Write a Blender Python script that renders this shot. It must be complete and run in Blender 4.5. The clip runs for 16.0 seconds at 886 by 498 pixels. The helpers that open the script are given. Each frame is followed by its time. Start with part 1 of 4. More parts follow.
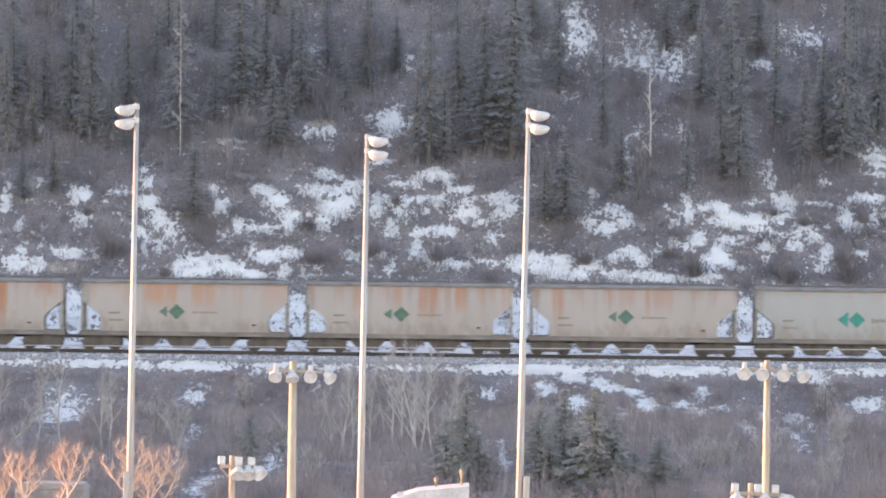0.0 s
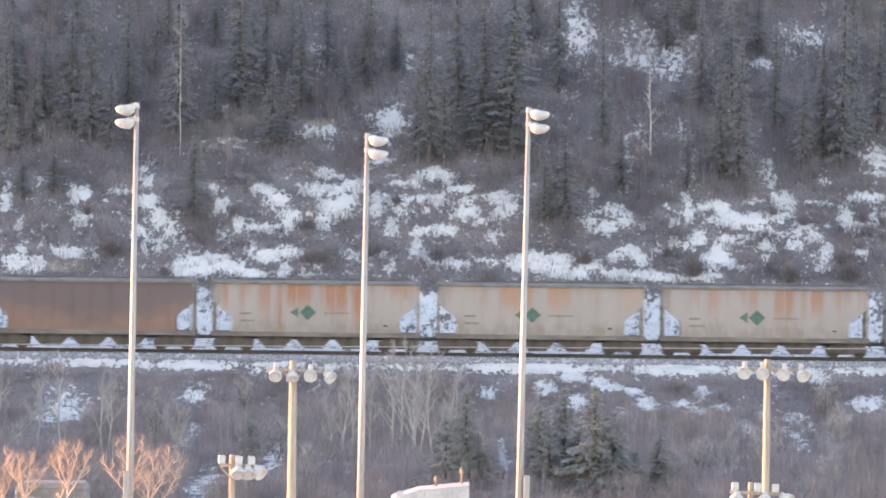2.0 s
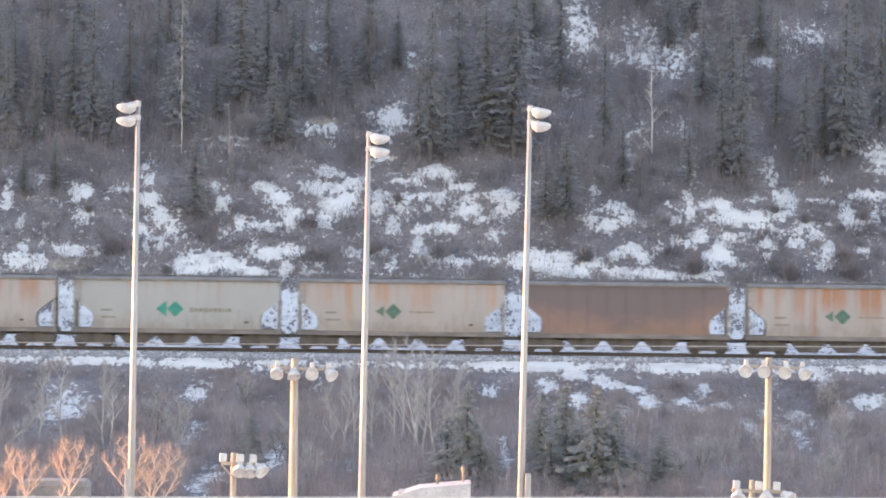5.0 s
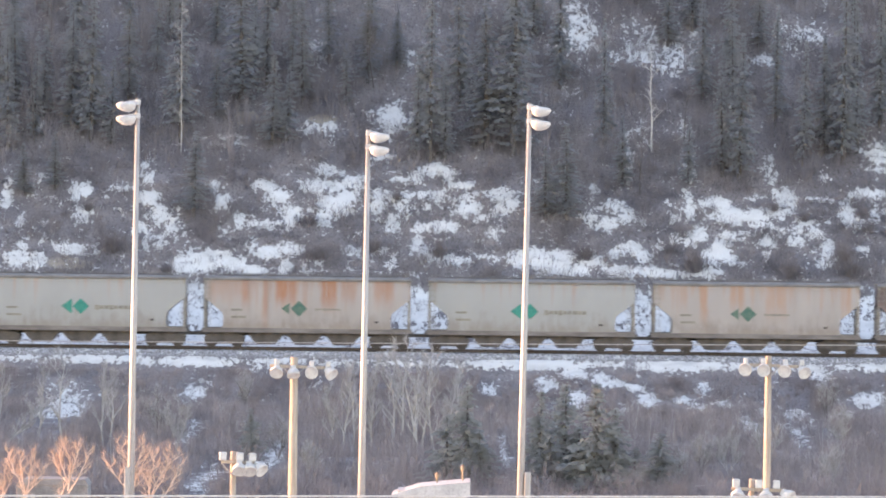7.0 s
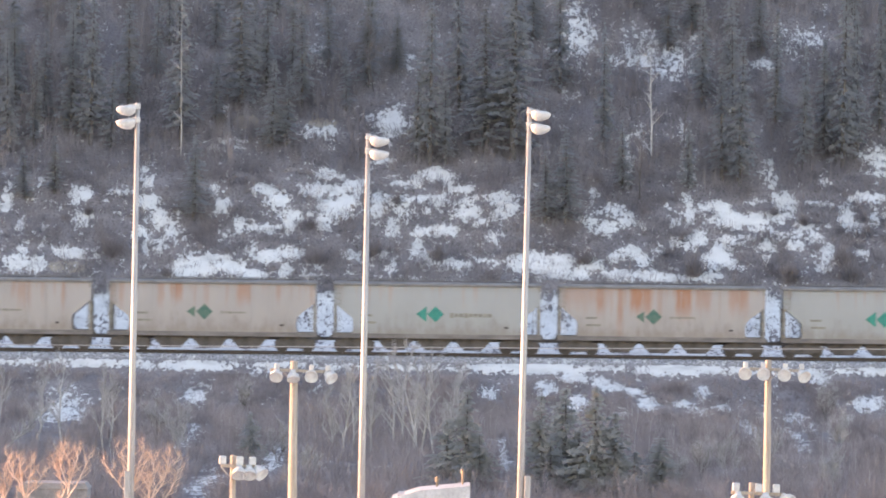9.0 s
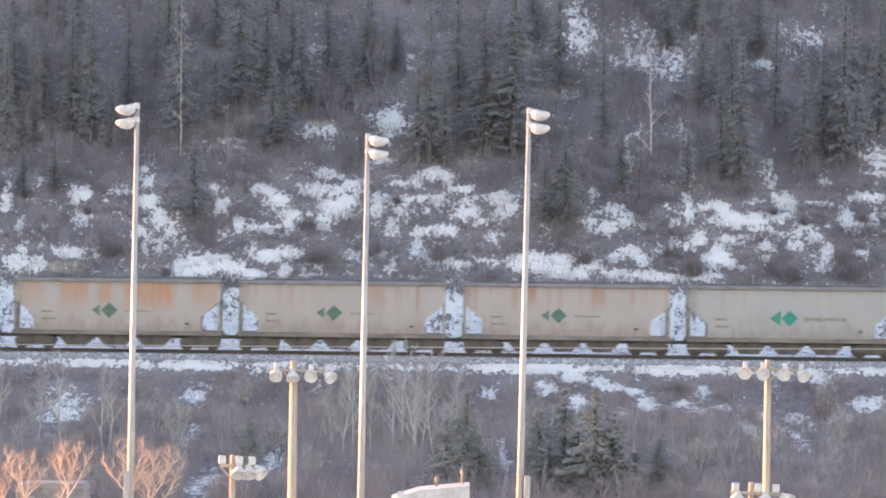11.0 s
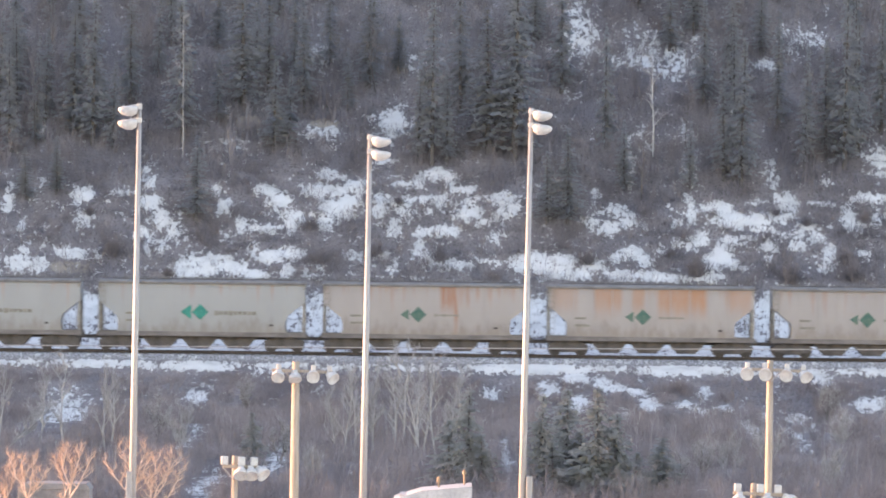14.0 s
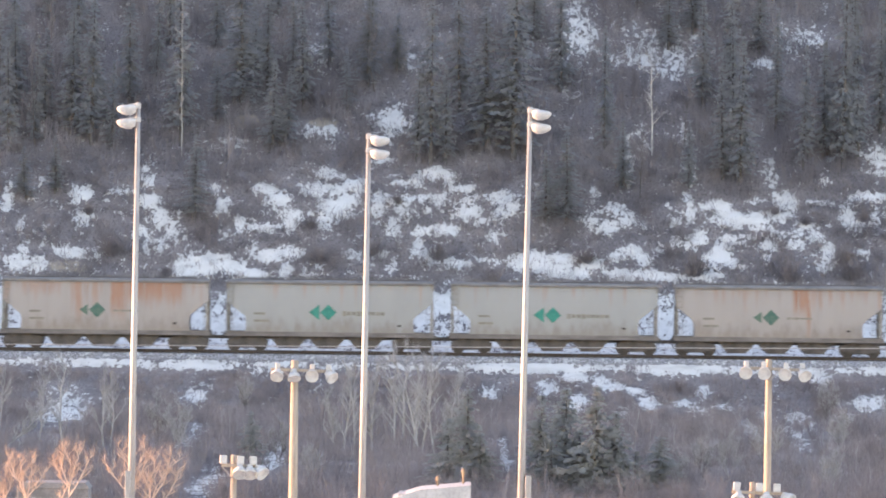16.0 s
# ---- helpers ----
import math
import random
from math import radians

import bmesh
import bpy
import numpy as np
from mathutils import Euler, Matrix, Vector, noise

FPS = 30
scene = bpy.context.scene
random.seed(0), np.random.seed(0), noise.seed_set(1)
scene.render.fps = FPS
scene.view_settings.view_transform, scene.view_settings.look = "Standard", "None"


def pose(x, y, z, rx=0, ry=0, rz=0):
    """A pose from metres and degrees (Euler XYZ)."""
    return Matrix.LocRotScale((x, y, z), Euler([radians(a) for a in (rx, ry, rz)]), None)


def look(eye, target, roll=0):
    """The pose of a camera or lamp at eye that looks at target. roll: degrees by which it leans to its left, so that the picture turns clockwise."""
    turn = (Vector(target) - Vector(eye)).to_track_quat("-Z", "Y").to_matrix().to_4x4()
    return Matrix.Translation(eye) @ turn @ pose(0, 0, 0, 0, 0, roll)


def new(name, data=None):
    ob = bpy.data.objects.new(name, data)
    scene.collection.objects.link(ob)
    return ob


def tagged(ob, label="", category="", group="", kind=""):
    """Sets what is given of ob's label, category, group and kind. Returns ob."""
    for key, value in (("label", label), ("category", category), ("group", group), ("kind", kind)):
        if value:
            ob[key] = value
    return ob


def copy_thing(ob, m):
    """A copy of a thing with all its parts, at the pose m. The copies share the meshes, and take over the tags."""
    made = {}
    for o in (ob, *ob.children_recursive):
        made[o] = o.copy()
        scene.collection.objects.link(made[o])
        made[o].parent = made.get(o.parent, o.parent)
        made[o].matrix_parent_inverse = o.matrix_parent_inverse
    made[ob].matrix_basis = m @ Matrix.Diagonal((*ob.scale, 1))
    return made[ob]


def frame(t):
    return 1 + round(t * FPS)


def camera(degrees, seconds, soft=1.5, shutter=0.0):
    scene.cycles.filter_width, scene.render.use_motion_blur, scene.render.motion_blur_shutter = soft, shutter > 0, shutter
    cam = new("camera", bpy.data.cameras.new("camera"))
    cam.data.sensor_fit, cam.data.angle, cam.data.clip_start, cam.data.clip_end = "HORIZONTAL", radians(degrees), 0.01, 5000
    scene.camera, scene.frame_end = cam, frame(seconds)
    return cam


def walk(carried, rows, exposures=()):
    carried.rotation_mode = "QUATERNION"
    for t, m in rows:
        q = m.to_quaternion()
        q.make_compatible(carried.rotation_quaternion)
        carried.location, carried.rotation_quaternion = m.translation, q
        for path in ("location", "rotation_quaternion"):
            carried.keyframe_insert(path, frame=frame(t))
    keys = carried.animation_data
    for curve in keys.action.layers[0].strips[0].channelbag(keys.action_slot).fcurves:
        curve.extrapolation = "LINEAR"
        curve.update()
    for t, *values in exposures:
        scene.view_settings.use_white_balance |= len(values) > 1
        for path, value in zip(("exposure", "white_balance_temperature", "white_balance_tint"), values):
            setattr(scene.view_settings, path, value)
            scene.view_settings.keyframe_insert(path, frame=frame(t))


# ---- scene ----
# A long lens on a steady hand: the camera stays in one place and only trembles.
EYE = (0.0, 0.0, 10.14)
cam = camera(8.547, 16.0, soft=1.8, shutter=0.5)
# seconds, turn to the left, tilt upwards, lean (degrees)
TREMBLE = [
    (0, 0.0000, 0.0000, 0.700),
    (0.5, -0.0003, 0.0004, 0.700),
    (1, 0.0018, 0.0000, 0.700),
    (1.5, -0.0010, 0.0000, 0.700),
    (2, 0.0000, -0.0083, 0.700),
    (2.5, 0.0011, -0.0086, 0.700),
    (3, 0.0014, -0.0165, 0.700),
    (3.5, -0.0154, -0.0148, 0.700),
    (4, 0.0004, -0.0172, 0.700),
    (6.5, 0.0175, -0.0410, 0.700),
    (7, 0.0100, -0.0423, 0.700),
    (7.5, -0.0069, -0.0423, 0.700),
    (8, -0.0182, -0.0017, 0.671),
    (8.5, -0.0233, 0.0042, 0.671),
    (9, 0.0088, -0.0041, 0.700),
    (11.5, 0.0041, -0.0072, 0.700),
    (12, 0.0156, -0.0168, 0.700),
    (12.5, 0.0506, -0.0251, 0.700),
    (13, 0.0506, -0.0289, 0.700),
    (13.5, 0.0461, -0.0231, 0.666),
    (14, 0.0262, 0.0000, 0.700),
    (14.5, 0.0210, 0.0083, 0.648),
    (15, 0.0241, -0.0083, 0.700),
    (15.5, 0.0080, -0.0079, 0.683),
    (16, 0.0152, -0.0098, 0.680),
]
walk(cam, [(t, pose(*EYE, 90 - 0.442 + tilt, 0, turn) @ pose(0, 0, 0, 0, 0, lean)) for t, turn, tilt, lean in TREMBLE],
     exposures=((0, 2.93, 7100, 33), (8.5, 2.97, 7100, 33), (9.0, 2.89, 7080, 33), (16, 2.88, 7080, 33)))

# ---- light: low evening sun from the side; an unseen ridge, added to shade, keeps it off the railway ----
SUN_UP, SUN_BACK = 6.0, 12.0
world = bpy.data.worlds.new("sky")
scene.world = world
world.use_nodes = True
sky = world.node_tree.nodes.new("ShaderNodeTexSky")
sky.sky_type, sky.sun_disc = "NISHITA", False
sky.sun_elevation, sky.sun_rotation = radians(SUN_UP), radians(SUN_BACK - 90)
sky.air_density, sky.dust_density = 1.0, 0.3
world.node_tree.links.new(sky.outputs["Color"], world.node_tree.nodes["Background"].inputs["Color"])
world.node_tree.nodes["Background"].inputs["Strength"].default_value = 0.15
sun = new("sun", bpy.data.lights.new("sun", "SUN"))
sun.data.energy, sun.data.angle, sun.data.color = 2.8, radians(0.5), (1.0, 0.61, 0.34)
toward = Vector((-math.cos(radians(SUN_BACK)) * math.cos(radians(SUN_UP)),
                 math.sin(radians(SUN_BACK)) * math.cos(radians(SUN_UP)), math.sin(radians(SUN_UP))))
sun.matrix_world = look((0, 0, 60), Vector((0, 0, 60)) - toward)

# ---- materials ----
def material(name, rough=0.8, metal=0.0):
    m = bpy.data.materials.new(name)
    m.use_nodes = True
    b = m.node_tree.nodes["Principled BSDF"]
    b.inputs["Roughness"].default_value, b.inputs["Metallic"].default_value = rough, metal
    b.inputs["Specular IOR Level"].default_value = 0.3
    return m, m.node_tree, b


def node(tree, kind, **values):
    n = tree.nodes.new("ShaderNode" + kind)
    for key, value in values.items():
        if key in n.inputs:
            n.inputs[key].default_value = value
        else:
            n.inputs[key.replace("_", " ")].default_value = value
    return n


def noise_at(tree, scale, detail=4.0, stretch=(1, 1, 1), shift=(0, 0, 0), rough=0.6):
    co = tree.nodes.new("ShaderNodeTexCoord")
    mp = node(tree, "Mapping", Location=shift, Scale=stretch)
    tree.links.new(co.outputs["Object"], mp.inputs["Vector"])
    n = node(tree, "TexNoise", Scale=scale, Detail=detail, Roughness=rough)
    tree.links.new(mp.outputs["Vector"], n.inputs["Vector"])
    return n.outputs["Fac"]


def math_op(tree, op, a, b=0.0, c=0.0):
    n = tree.nodes.new("ShaderNodeMath")
    n.operation = op
    for i, v in enumerate((a, b, c)):
        if isinstance(v, (int, float)):
            n.inputs[i].default_value = v
        else:
            tree.links.new(v, n.inputs[i])
    return n.outputs[0]


def smooth(tree, value, low, high):
    n = tree.nodes.new("ShaderNodeMapRange")
    n.interpolation_type = "SMOOTHSTEP"
    n.inputs["From Min"].default_value, n.inputs["From Max"].default_value = low, high
    tree.links.new(value, n.inputs["Value"])
    return n.outputs["Result"]


def mix(tree, fac, a, b):
    n = tree.nodes.new("ShaderNodeMix")
    n.data_type = "RGBA"
    for socket, v in ((n.inputs[0], fac), (n.inputs[6], a), (n.inputs[7], b)):
        if isinstance(v, (int, float)):
            socket.default_value = v
        elif isinstance(v, tuple):
            socket.default_value = (*v, 1)
        else:
            tree.links.new(v, socket)
    return n.outputs[2]


def bump(tree, bsdf, height, strength, distance):
    n = node(tree, "Bump", Strength=strength, Distance=distance)
    tree.links.new(height, n.inputs["Height"])
    tree.links.new(n.outputs["Normal"], bsdf.inputs["Normal"])


def mottled(name, a, b, scale, rough=0.8, metal=0.0, stretch=(1, 1, 1), relief=0.02, low=0.35, high=0.65):
    """Two tones in broad patches with a finer grain over them."""
    m, tree, bsdf = material(name, rough, metal)
    broad = noise_at(tree, scale, 3, stretch)
    fine = noise_at(tree, scale * 9, 5, stretch, (3, 7, 1))
    tone = mix(tree, smooth(tree, broad, low, high), a, b)
    tone = mix(tree, math_op(tree, "MULTIPLY", smooth(tree, fine, 0.4, 0.75), 0.45), tone, tuple(0.55 * v for v in a))
    tree.links.new(tone, bsdf.inputs["Base Color"])
    bump(tree, bsdf, fine, 0.4, relief)
    return m


def islands(name, a, b, rough=0.9, patch=0.05, thin=0.0):
    """Each twig, leaf or clump of its own tone, with patches of tone over the whole."""
    m, tree, bsdf = material(name, rough)
    geo = tree.nodes.new("ShaderNodeNewGeometry")
    broad = noise_at(tree, patch, 2)
    fac = math_op(tree, "ADD", math_op(tree, "MULTIPLY", geo.outputs["Random Per Island"], 0.42),
                  math_op(tree, "MULTIPLY", smooth(tree, broad, 0.36, 0.64), 0.58))
    tone = mix(tree, fac, a, b)
    tree.links.new(tone, bsdf.inputs["Base Color"])
    bsdf.inputs["Specular IOR Level"].default_value = 0.1
    if thin:
        glow = tree.nodes.new("ShaderNodeBsdfTranslucent")
        tree.links.new(tone, glow.inputs["Color"])
        both = tree.nodes.new("ShaderNodeMixShader")
        both.inputs[0].default_value = thin
        tree.links.new(bsdf.outputs[0], both.inputs[1])
        tree.links.new(glow.outputs[0], both.inputs[2])
        tree.links.new(both.outputs[0], tree.nodes["Material Output"].inputs["Surface"])
    return m


def ground_material():
    """Frozen brown litter and grass, crusted snow where it has lain, and grey ballast along the track."""
    m, tree, bsdf = material("winter_ground", 0.9)
    attr = tree.nodes.new("ShaderNodeAttribute")
    attr.attribute_name = "snow_cover"
    gravel = tree.nodes.new("ShaderNodeAttribute")
    gravel.attribute_name = "ballast_cover"
    ragged = noise_at(tree, 0.9, 6, (1, 0.35, 1), rough=0.7)
    speck = noise_at(tree, 2.6, 6, (1, 0.35, 1), rough=0.75, shift=(5, 2, 9))
    edge = math_op(tree, "ADD", math_op(tree, "MULTIPLY", math_op(tree, "SUBTRACT", ragged, 0.5), 1.5),
                   math_op(tree, "MULTIPLY", math_op(tree, "SUBTRACT", speck, 0.5), 3.0))
    cover = smooth(tree, math_op(tree, "ADD", attr.outputs["Fac"], edge), 0.44, 0.58)
    # haze put into the colours: litter paled and blued, snow darkened
    litter = mix(tree, smooth(tree, noise_at(tree, 0.35, 5), 0.35, 0.65), (0.155, 0.144, 0.152), (0.235, 0.214, 0.212))
    litter = mix(tree, smooth(tree, noise_at(tree, 6.0, 4, stretch=(1, 1, 0.4)), 0.45, 0.7), litter, (0.085, 0.078, 0.076))
    stone = mix(tree, smooth(tree, noise_at(tree, 7.0, 5), 0.35, 0.65), (0.13, 0.125, 0.12), (0.42, 0.42, 0.43))
    snow = mix(tree, smooth(tree, noise_at(tree, 0.6, 4, shift=(2, 8, 4)), 0.4, 0.75), (0.57, 0.575, 0.56), (0.43, 0.435, 0.425))
    soil = tree.nodes.new("ShaderNodeAttribute")
    soil.attribute_name = "soil_cover"
    bare = smooth(tree, math_op(tree, "ADD", soil.outputs["Fac"], math_op(tree, "MULTIPLY", edge, 0.25)), 0.4, 0.65)
    litter = mix(tree, bare, litter, (0.3, 0.265, 0.22))
    base = mix(tree, gravel.outputs["Fac"], litter, stone)
    tree.links.new(mix(tree, cover, base, snow), bsdf.inputs["Base Color"])
    bump(tree, bsdf, math_op(tree, "ADD", speck, math_op(tree, "MULTIPLY", cover, 0.6)), 0.6, 0.12)
    return m


GROUND = ground_material()
STEEL = mottled("galvanised_steel", (0.30, 0.295, 0.285), (0.40, 0.39, 0.375), 1.5, 0.5, 0.25, (6, 6, 0.5), 0.003)
LAMP_SHELL = mottled("white_painted_metal", (0.42, 0.42, 0.41), (0.52, 0.52, 0.505), 4, 0.4, 0.0, relief=0.002)
POST_WOOD = mottled("weathered_wood", (0.31, 0.255, 0.2), (0.43, 0.37, 0.3), 2, 0.85, 0.0, (10, 10, 0.4), 0.01)
DARK_STEEL = mottled("sooty_steel", (0.075, 0.068, 0.065), (0.125, 0.112, 0.104), 1.2, 0.7, 0.2, relief=0.006)
RAIL_STEEL = mottled("rail_steel", (0.06, 0.05, 0.045), (0.1, 0.085, 0.08), 1.0, 0.5, 0.6, (0.2, 4, 4), 0.002)
SLEEPER = mottled("creosoted_wood", (0.1, 0.09, 0.08), (0.17, 0.15, 0.135), 2, 0.9)
BARK = mottled("spruce_bark", (0.1, 0.093, 0.09), (0.16, 0.15, 0.143), 2, 0.95, relief=0.03)
PALE_BARK = mottled("pale_poplar_bark", (0.44, 0.43, 0.41), (0.6, 0.59, 0.565), 1.5, 0.9, relief=0.02)
GREY_BARK = mottled("grey_poplar_bark", (0.33, 0.322, 0.315), (0.46, 0.45, 0.44), 1.5, 0.9, relief=0.02)
# needles and hillside twigs paled and blued: haze put into their colour
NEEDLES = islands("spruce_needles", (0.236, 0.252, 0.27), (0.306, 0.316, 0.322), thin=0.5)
TWIGS = islands("bare_twigs", (0.148, 0.138, 0.15), (0.282, 0.264, 0.273), patch=0.16)
BANK_TWIGS = islands("purple_brown_twigs", (0.165, 0.146, 0.154), (0.318, 0.284, 0.288), patch=0.22)
PALE_TWIGS = islands("pale_bare_twigs", (0.315, 0.304, 0.308), (0.45, 0.436, 0.436))
RED_TWIGS = islands("ruddy_bare_twigs", (0.42, 0.3, 0.23), (0.58, 0.44, 0.36))
TEAL = mottled("teal_paint", (0.015, 0.19, 0.15), (0.03, 0.26, 0.21), 2, 0.6, relief=0.002)
DULL_TEAL = mottled("weathered_teal_paint", (0.05, 0.13, 0.11), (0.12, 0.18, 0.14), 2, 0.8, relief=0.002)
FADED_INK = mottled("faded_dark_paint", (0.2, 0.19, 0.16), (0.28, 0.26, 0.22), 3, 0.8, relief=0.002)


def hopper_paint(name, paint, stain, amount, seed, runs_down=(), soot=0.0):
    """Faded car paint with rust that runs down from the roof edge in streaks, and dirt along the sill."""
    m, tree, bsdf = material(name, 0.65)
    co = tree.nodes.new("ShaderNodeTexCoord")
    xyz = tree.nodes.new("ShaderNodeSeparateXYZ")
    tree.links.new(co.outputs["Object"], xyz.inputs[0])
    height = xyz.outputs["Z"]
    faded = mix(tree, noise_at(tree, 0.5, 4, (1, 1, 0.5), (seed, 0, 0)), tuple(v * 0.86 for v in paint), tuple(v * 1.12 for v in paint))
    blotch = noise_at(tree, 2.2, 5, (1, 1, 0.35), (seed, 4, 1))
    # thin runs all along the roof edge, then the great stains: middle, half width, how far down, strength
    runs = noise_at(tree, 2.6, 3, (1, 0, 0.06), (seed * 1.3, 0, 5), 0.5)
    below = math_op(tree, "SUBTRACT", 4.55, height)
    rust = math_op(tree, "MULTIPLY", smooth(tree, math_op(tree, "SUBTRACT", math_op(tree, "ADD", runs, amount * 0.14), math_op(tree, "MULTIPLY", below, 0.1)), 0.50, 0.66), 0.4)
    ragged = math_op(tree, "MULTIPLY", math_op(tree, "SUBTRACT", noise_at(tree, 1.6, 4, (1, 0, 0.25), (seed, 0, 3)), 0.5), 0.5)
    across = math_op(tree, "ADD", xyz.outputs["X"], ragged)
    uneven = math_op(tree, "ADD", below, math_op(tree, "MULTIPLY", math_op(tree, "SUBTRACT", noise_at(tree, 3.0, 4, (1, 0, 0.1), (seed, 2, 0)), 0.5), 1.8))
    for middle, half, long, strength in runs_down:
        off = math_op(tree, "ABSOLUTE", math_op(tree, "SUBTRACT", across, middle))
        inside = math_op(tree, "SUBTRACT", 1.0, smooth(tree, off, half * 0.8 - 0.05, half + 0.1))
        fades = math_op(tree, "SUBTRACT", 1.0, smooth(tree, uneven, long * 0.4, long * 1.45))
        rust = math_op(tree, "MAXIMUM", rust, math_op(tree, "MULTIPLY", math_op(tree, "MULTIPLY", inside, fades), strength))
    rust = math_op(tree, "MULTIPLY", rust, math_op(tree, "ADD", blotch, 0.32))
    tone = mix(tree, rust, faded, stain)
    dirt = math_op(tree, "MULTIPLY", smooth(tree, math_op(tree, "SUBTRACT", math_op(tree, "MULTIPLY", blotch, 1.2), math_op(tree, "MULTIPLY", height, 0.33)), -0.2, 0.25), 0.45)
    tone = mix(tree, dirt, tone, (0.17, 0.13, 0.1))
    if soot:
        cloud = math_op(tree, "MULTIPLY", math_op(tree, "SUBTRACT", noise_at(tree, 0.5, 4, (1, 0, 1.3), (seed, 0, 0)), 0.5), 0.7)
        spread_out = math_op(tree, "MULTIPLY", math_op(tree, "ABSOLUTE", xyz.outputs["X"]), 0.05)
        rise = math_op(tree, "MULTIPLY", math_op(tree, "SUBTRACT", height, 1.6), 0.3)
        veil = smooth(tree, math_op(tree, "SUBTRACT", math_op(tree, "ADD", cloud, rise), spread_out), -0.2, 0.38)
        tone = mix(tree, math_op(tree, "MULTIPLY", veil, soot), tone, (0.132, 0.108, 0.112))
    tree.links.new(tone, bsdf.inputs["Base Color"])
    bump(tree, bsdf, blotch, 0.25, 0.01)
    return m


# ---- mesh helpers ----
def finish(name, bm, mat, smooth_faces=False):
    bmesh.ops.recalc_face_normals(bm, faces=bm.faces)
    mesh = bpy.data.meshes.new(name)
    bm.to_mesh(mesh)
    bm.free()
    mesh.materials.append(mat)
    if smooth_faces:
        mesh.shade_smooth()
    return mesh


def part(name, bm, mat, parent, label="", smooth_faces=False):
    ob = new(name, finish(name, bm, mat, smooth_faces))
    ob.parent = parent
    return tagged(ob, label)


def again(ob, m):
    """The same part once more, on the same mesh."""
    o = new(ob.name.split(".")[0], ob.data)
    o.parent = ob.parent
    o.matrix_basis = m
    return o


def box(bm, x0, x1, y0, y1, z0, z1, bevel=0.0):
    made = bmesh.ops.create_cube(bm, size=1, matrix=Matrix.Translation(((x0 + x1) / 2, (y0 + y1) / 2, (z0 + z1) / 2))
                                 @ Matrix.Diagonal((x1 - x0, y1 - y0, z1 - z0, 1)))
    if bevel:
        edges = {e for v in made["verts"] for e in v.link_edges}
        bmesh.ops.bevel(bm, geom=list(edges), offset=bevel, segments=2, affect="EDGES", profile=0.5)
    return bm


def tube(bm, a, b, r0, r1, sides=8):
    a, b = Vector(a), Vector(b)
    axis = b - a
    turn = axis.to_track_quat("Z", "Y").to_matrix().to_4x4()
    bmesh.ops.create_cone(bm, cap_ends=True, segments=sides, radius1=r0, radius2=r1, depth=axis.length,
                          matrix=Matrix.Translation((a + b) / 2) @ turn)
    return bm


def prism(bm, outline, y0, y1):
    """An outline in x and z, carried from y0 to y1."""
    front = [bm.verts.new((x, y0, z)) for x, z in outline]
    back = [bm.verts.new((x, y1, z)) for x, z in outline]
    bm.faces.new(front), bm.faces.new(back[::-1])
    for i in range(len(outline)):
        j = (i + 1) % len(outline)
        bm.faces.new((front[i], back[i], back[j], front[j]))
    return bm


def thing(name, m, label, category, group=""):
    ob = tagged(new(name), label, category, group)
    ob.matrix_basis = m
    return ob
# Where snow has stayed on the hillside: place across, depth, half widths, thickness of the cover.
SNOW_LEFT = [(-31.4, 425.1, 0.4, 1.3, 0.80), (-29.3, 426.5, 0.3, 0.6, 0.60), (-30.3, 422.4, 0.4, 1.4, 0.75), (-26.0, 425.4, 0.8, 0.7, 1.00), (-25.8, 423.1, 0.6, 0.8, 1.00), (-23.3, 425.6, 0.9, 0.4, 0.70), (-21.2, 426.6, 0.4, 1.0, 0.70), (-21.1, 424.7, 0.7, 0.6, 1.00), (-20.3, 423.4, 0.6, 0.8, 1.05), (-19.4, 422.1, 0.5, 0.6, 0.90), (-21.6, 422.1, 0.7, 0.5, 0.85), (-21.1, 420.7, 0.4, 1.2, 0.85), (-20.0, 420.8, 0.5, 0.8, 0.75), (-16.4, 426.0, 0.6, 0.6, 0.75), (-15.9, 424.2, 0.5, 0.9, 0.85), (-15.5, 421.6, 0.4, 0.6, 0.70), (-14.4, 422.8, 0.6, 0.7, 0.75), (-12.8, 422.3, 1.5, 0.3, 0.95)]
SNOW_LEFT_FOOT = [(-12.8, 425.6, 0.9, 0.5, 0.90), (-12.0, 424.7, 0.8, 0.6, 1.00), (-11.0, 423.2, 0.5, 1.0, 1.00), (-11.9, 419.7, 1.5, 0.6, 1.05), (-13.5, 420.6, 0.4, 0.7, 0.60), (-30.2, 418.3, 0.8, 0.7, 1.05), (-28.8, 418.2, 0.6, 0.7, 1.05), (-29.9, 419.7, 0.5, 0.4, 0.80), (-28.5, 420.2, 0.3, 0.5, 0.70), (-26.4, 419.7, 1.0, 0.5, 1.05), (-24.7, 419.4, 0.7, 0.3, 0.60), (-18.2, 418.2, 0.9, 0.8, 1.15), (-16.8, 418.7, 1.1, 1.0, 1.15), (-15.2, 418.5, 0.9, 0.9, 1.10), (-13.7, 417.8, 0.9, 0.5, 1.05), (-11.2, 418.1, 0.4, 0.7, 1.00), (-9.8, 418.1, 0.3, 0.3, 0.80)]
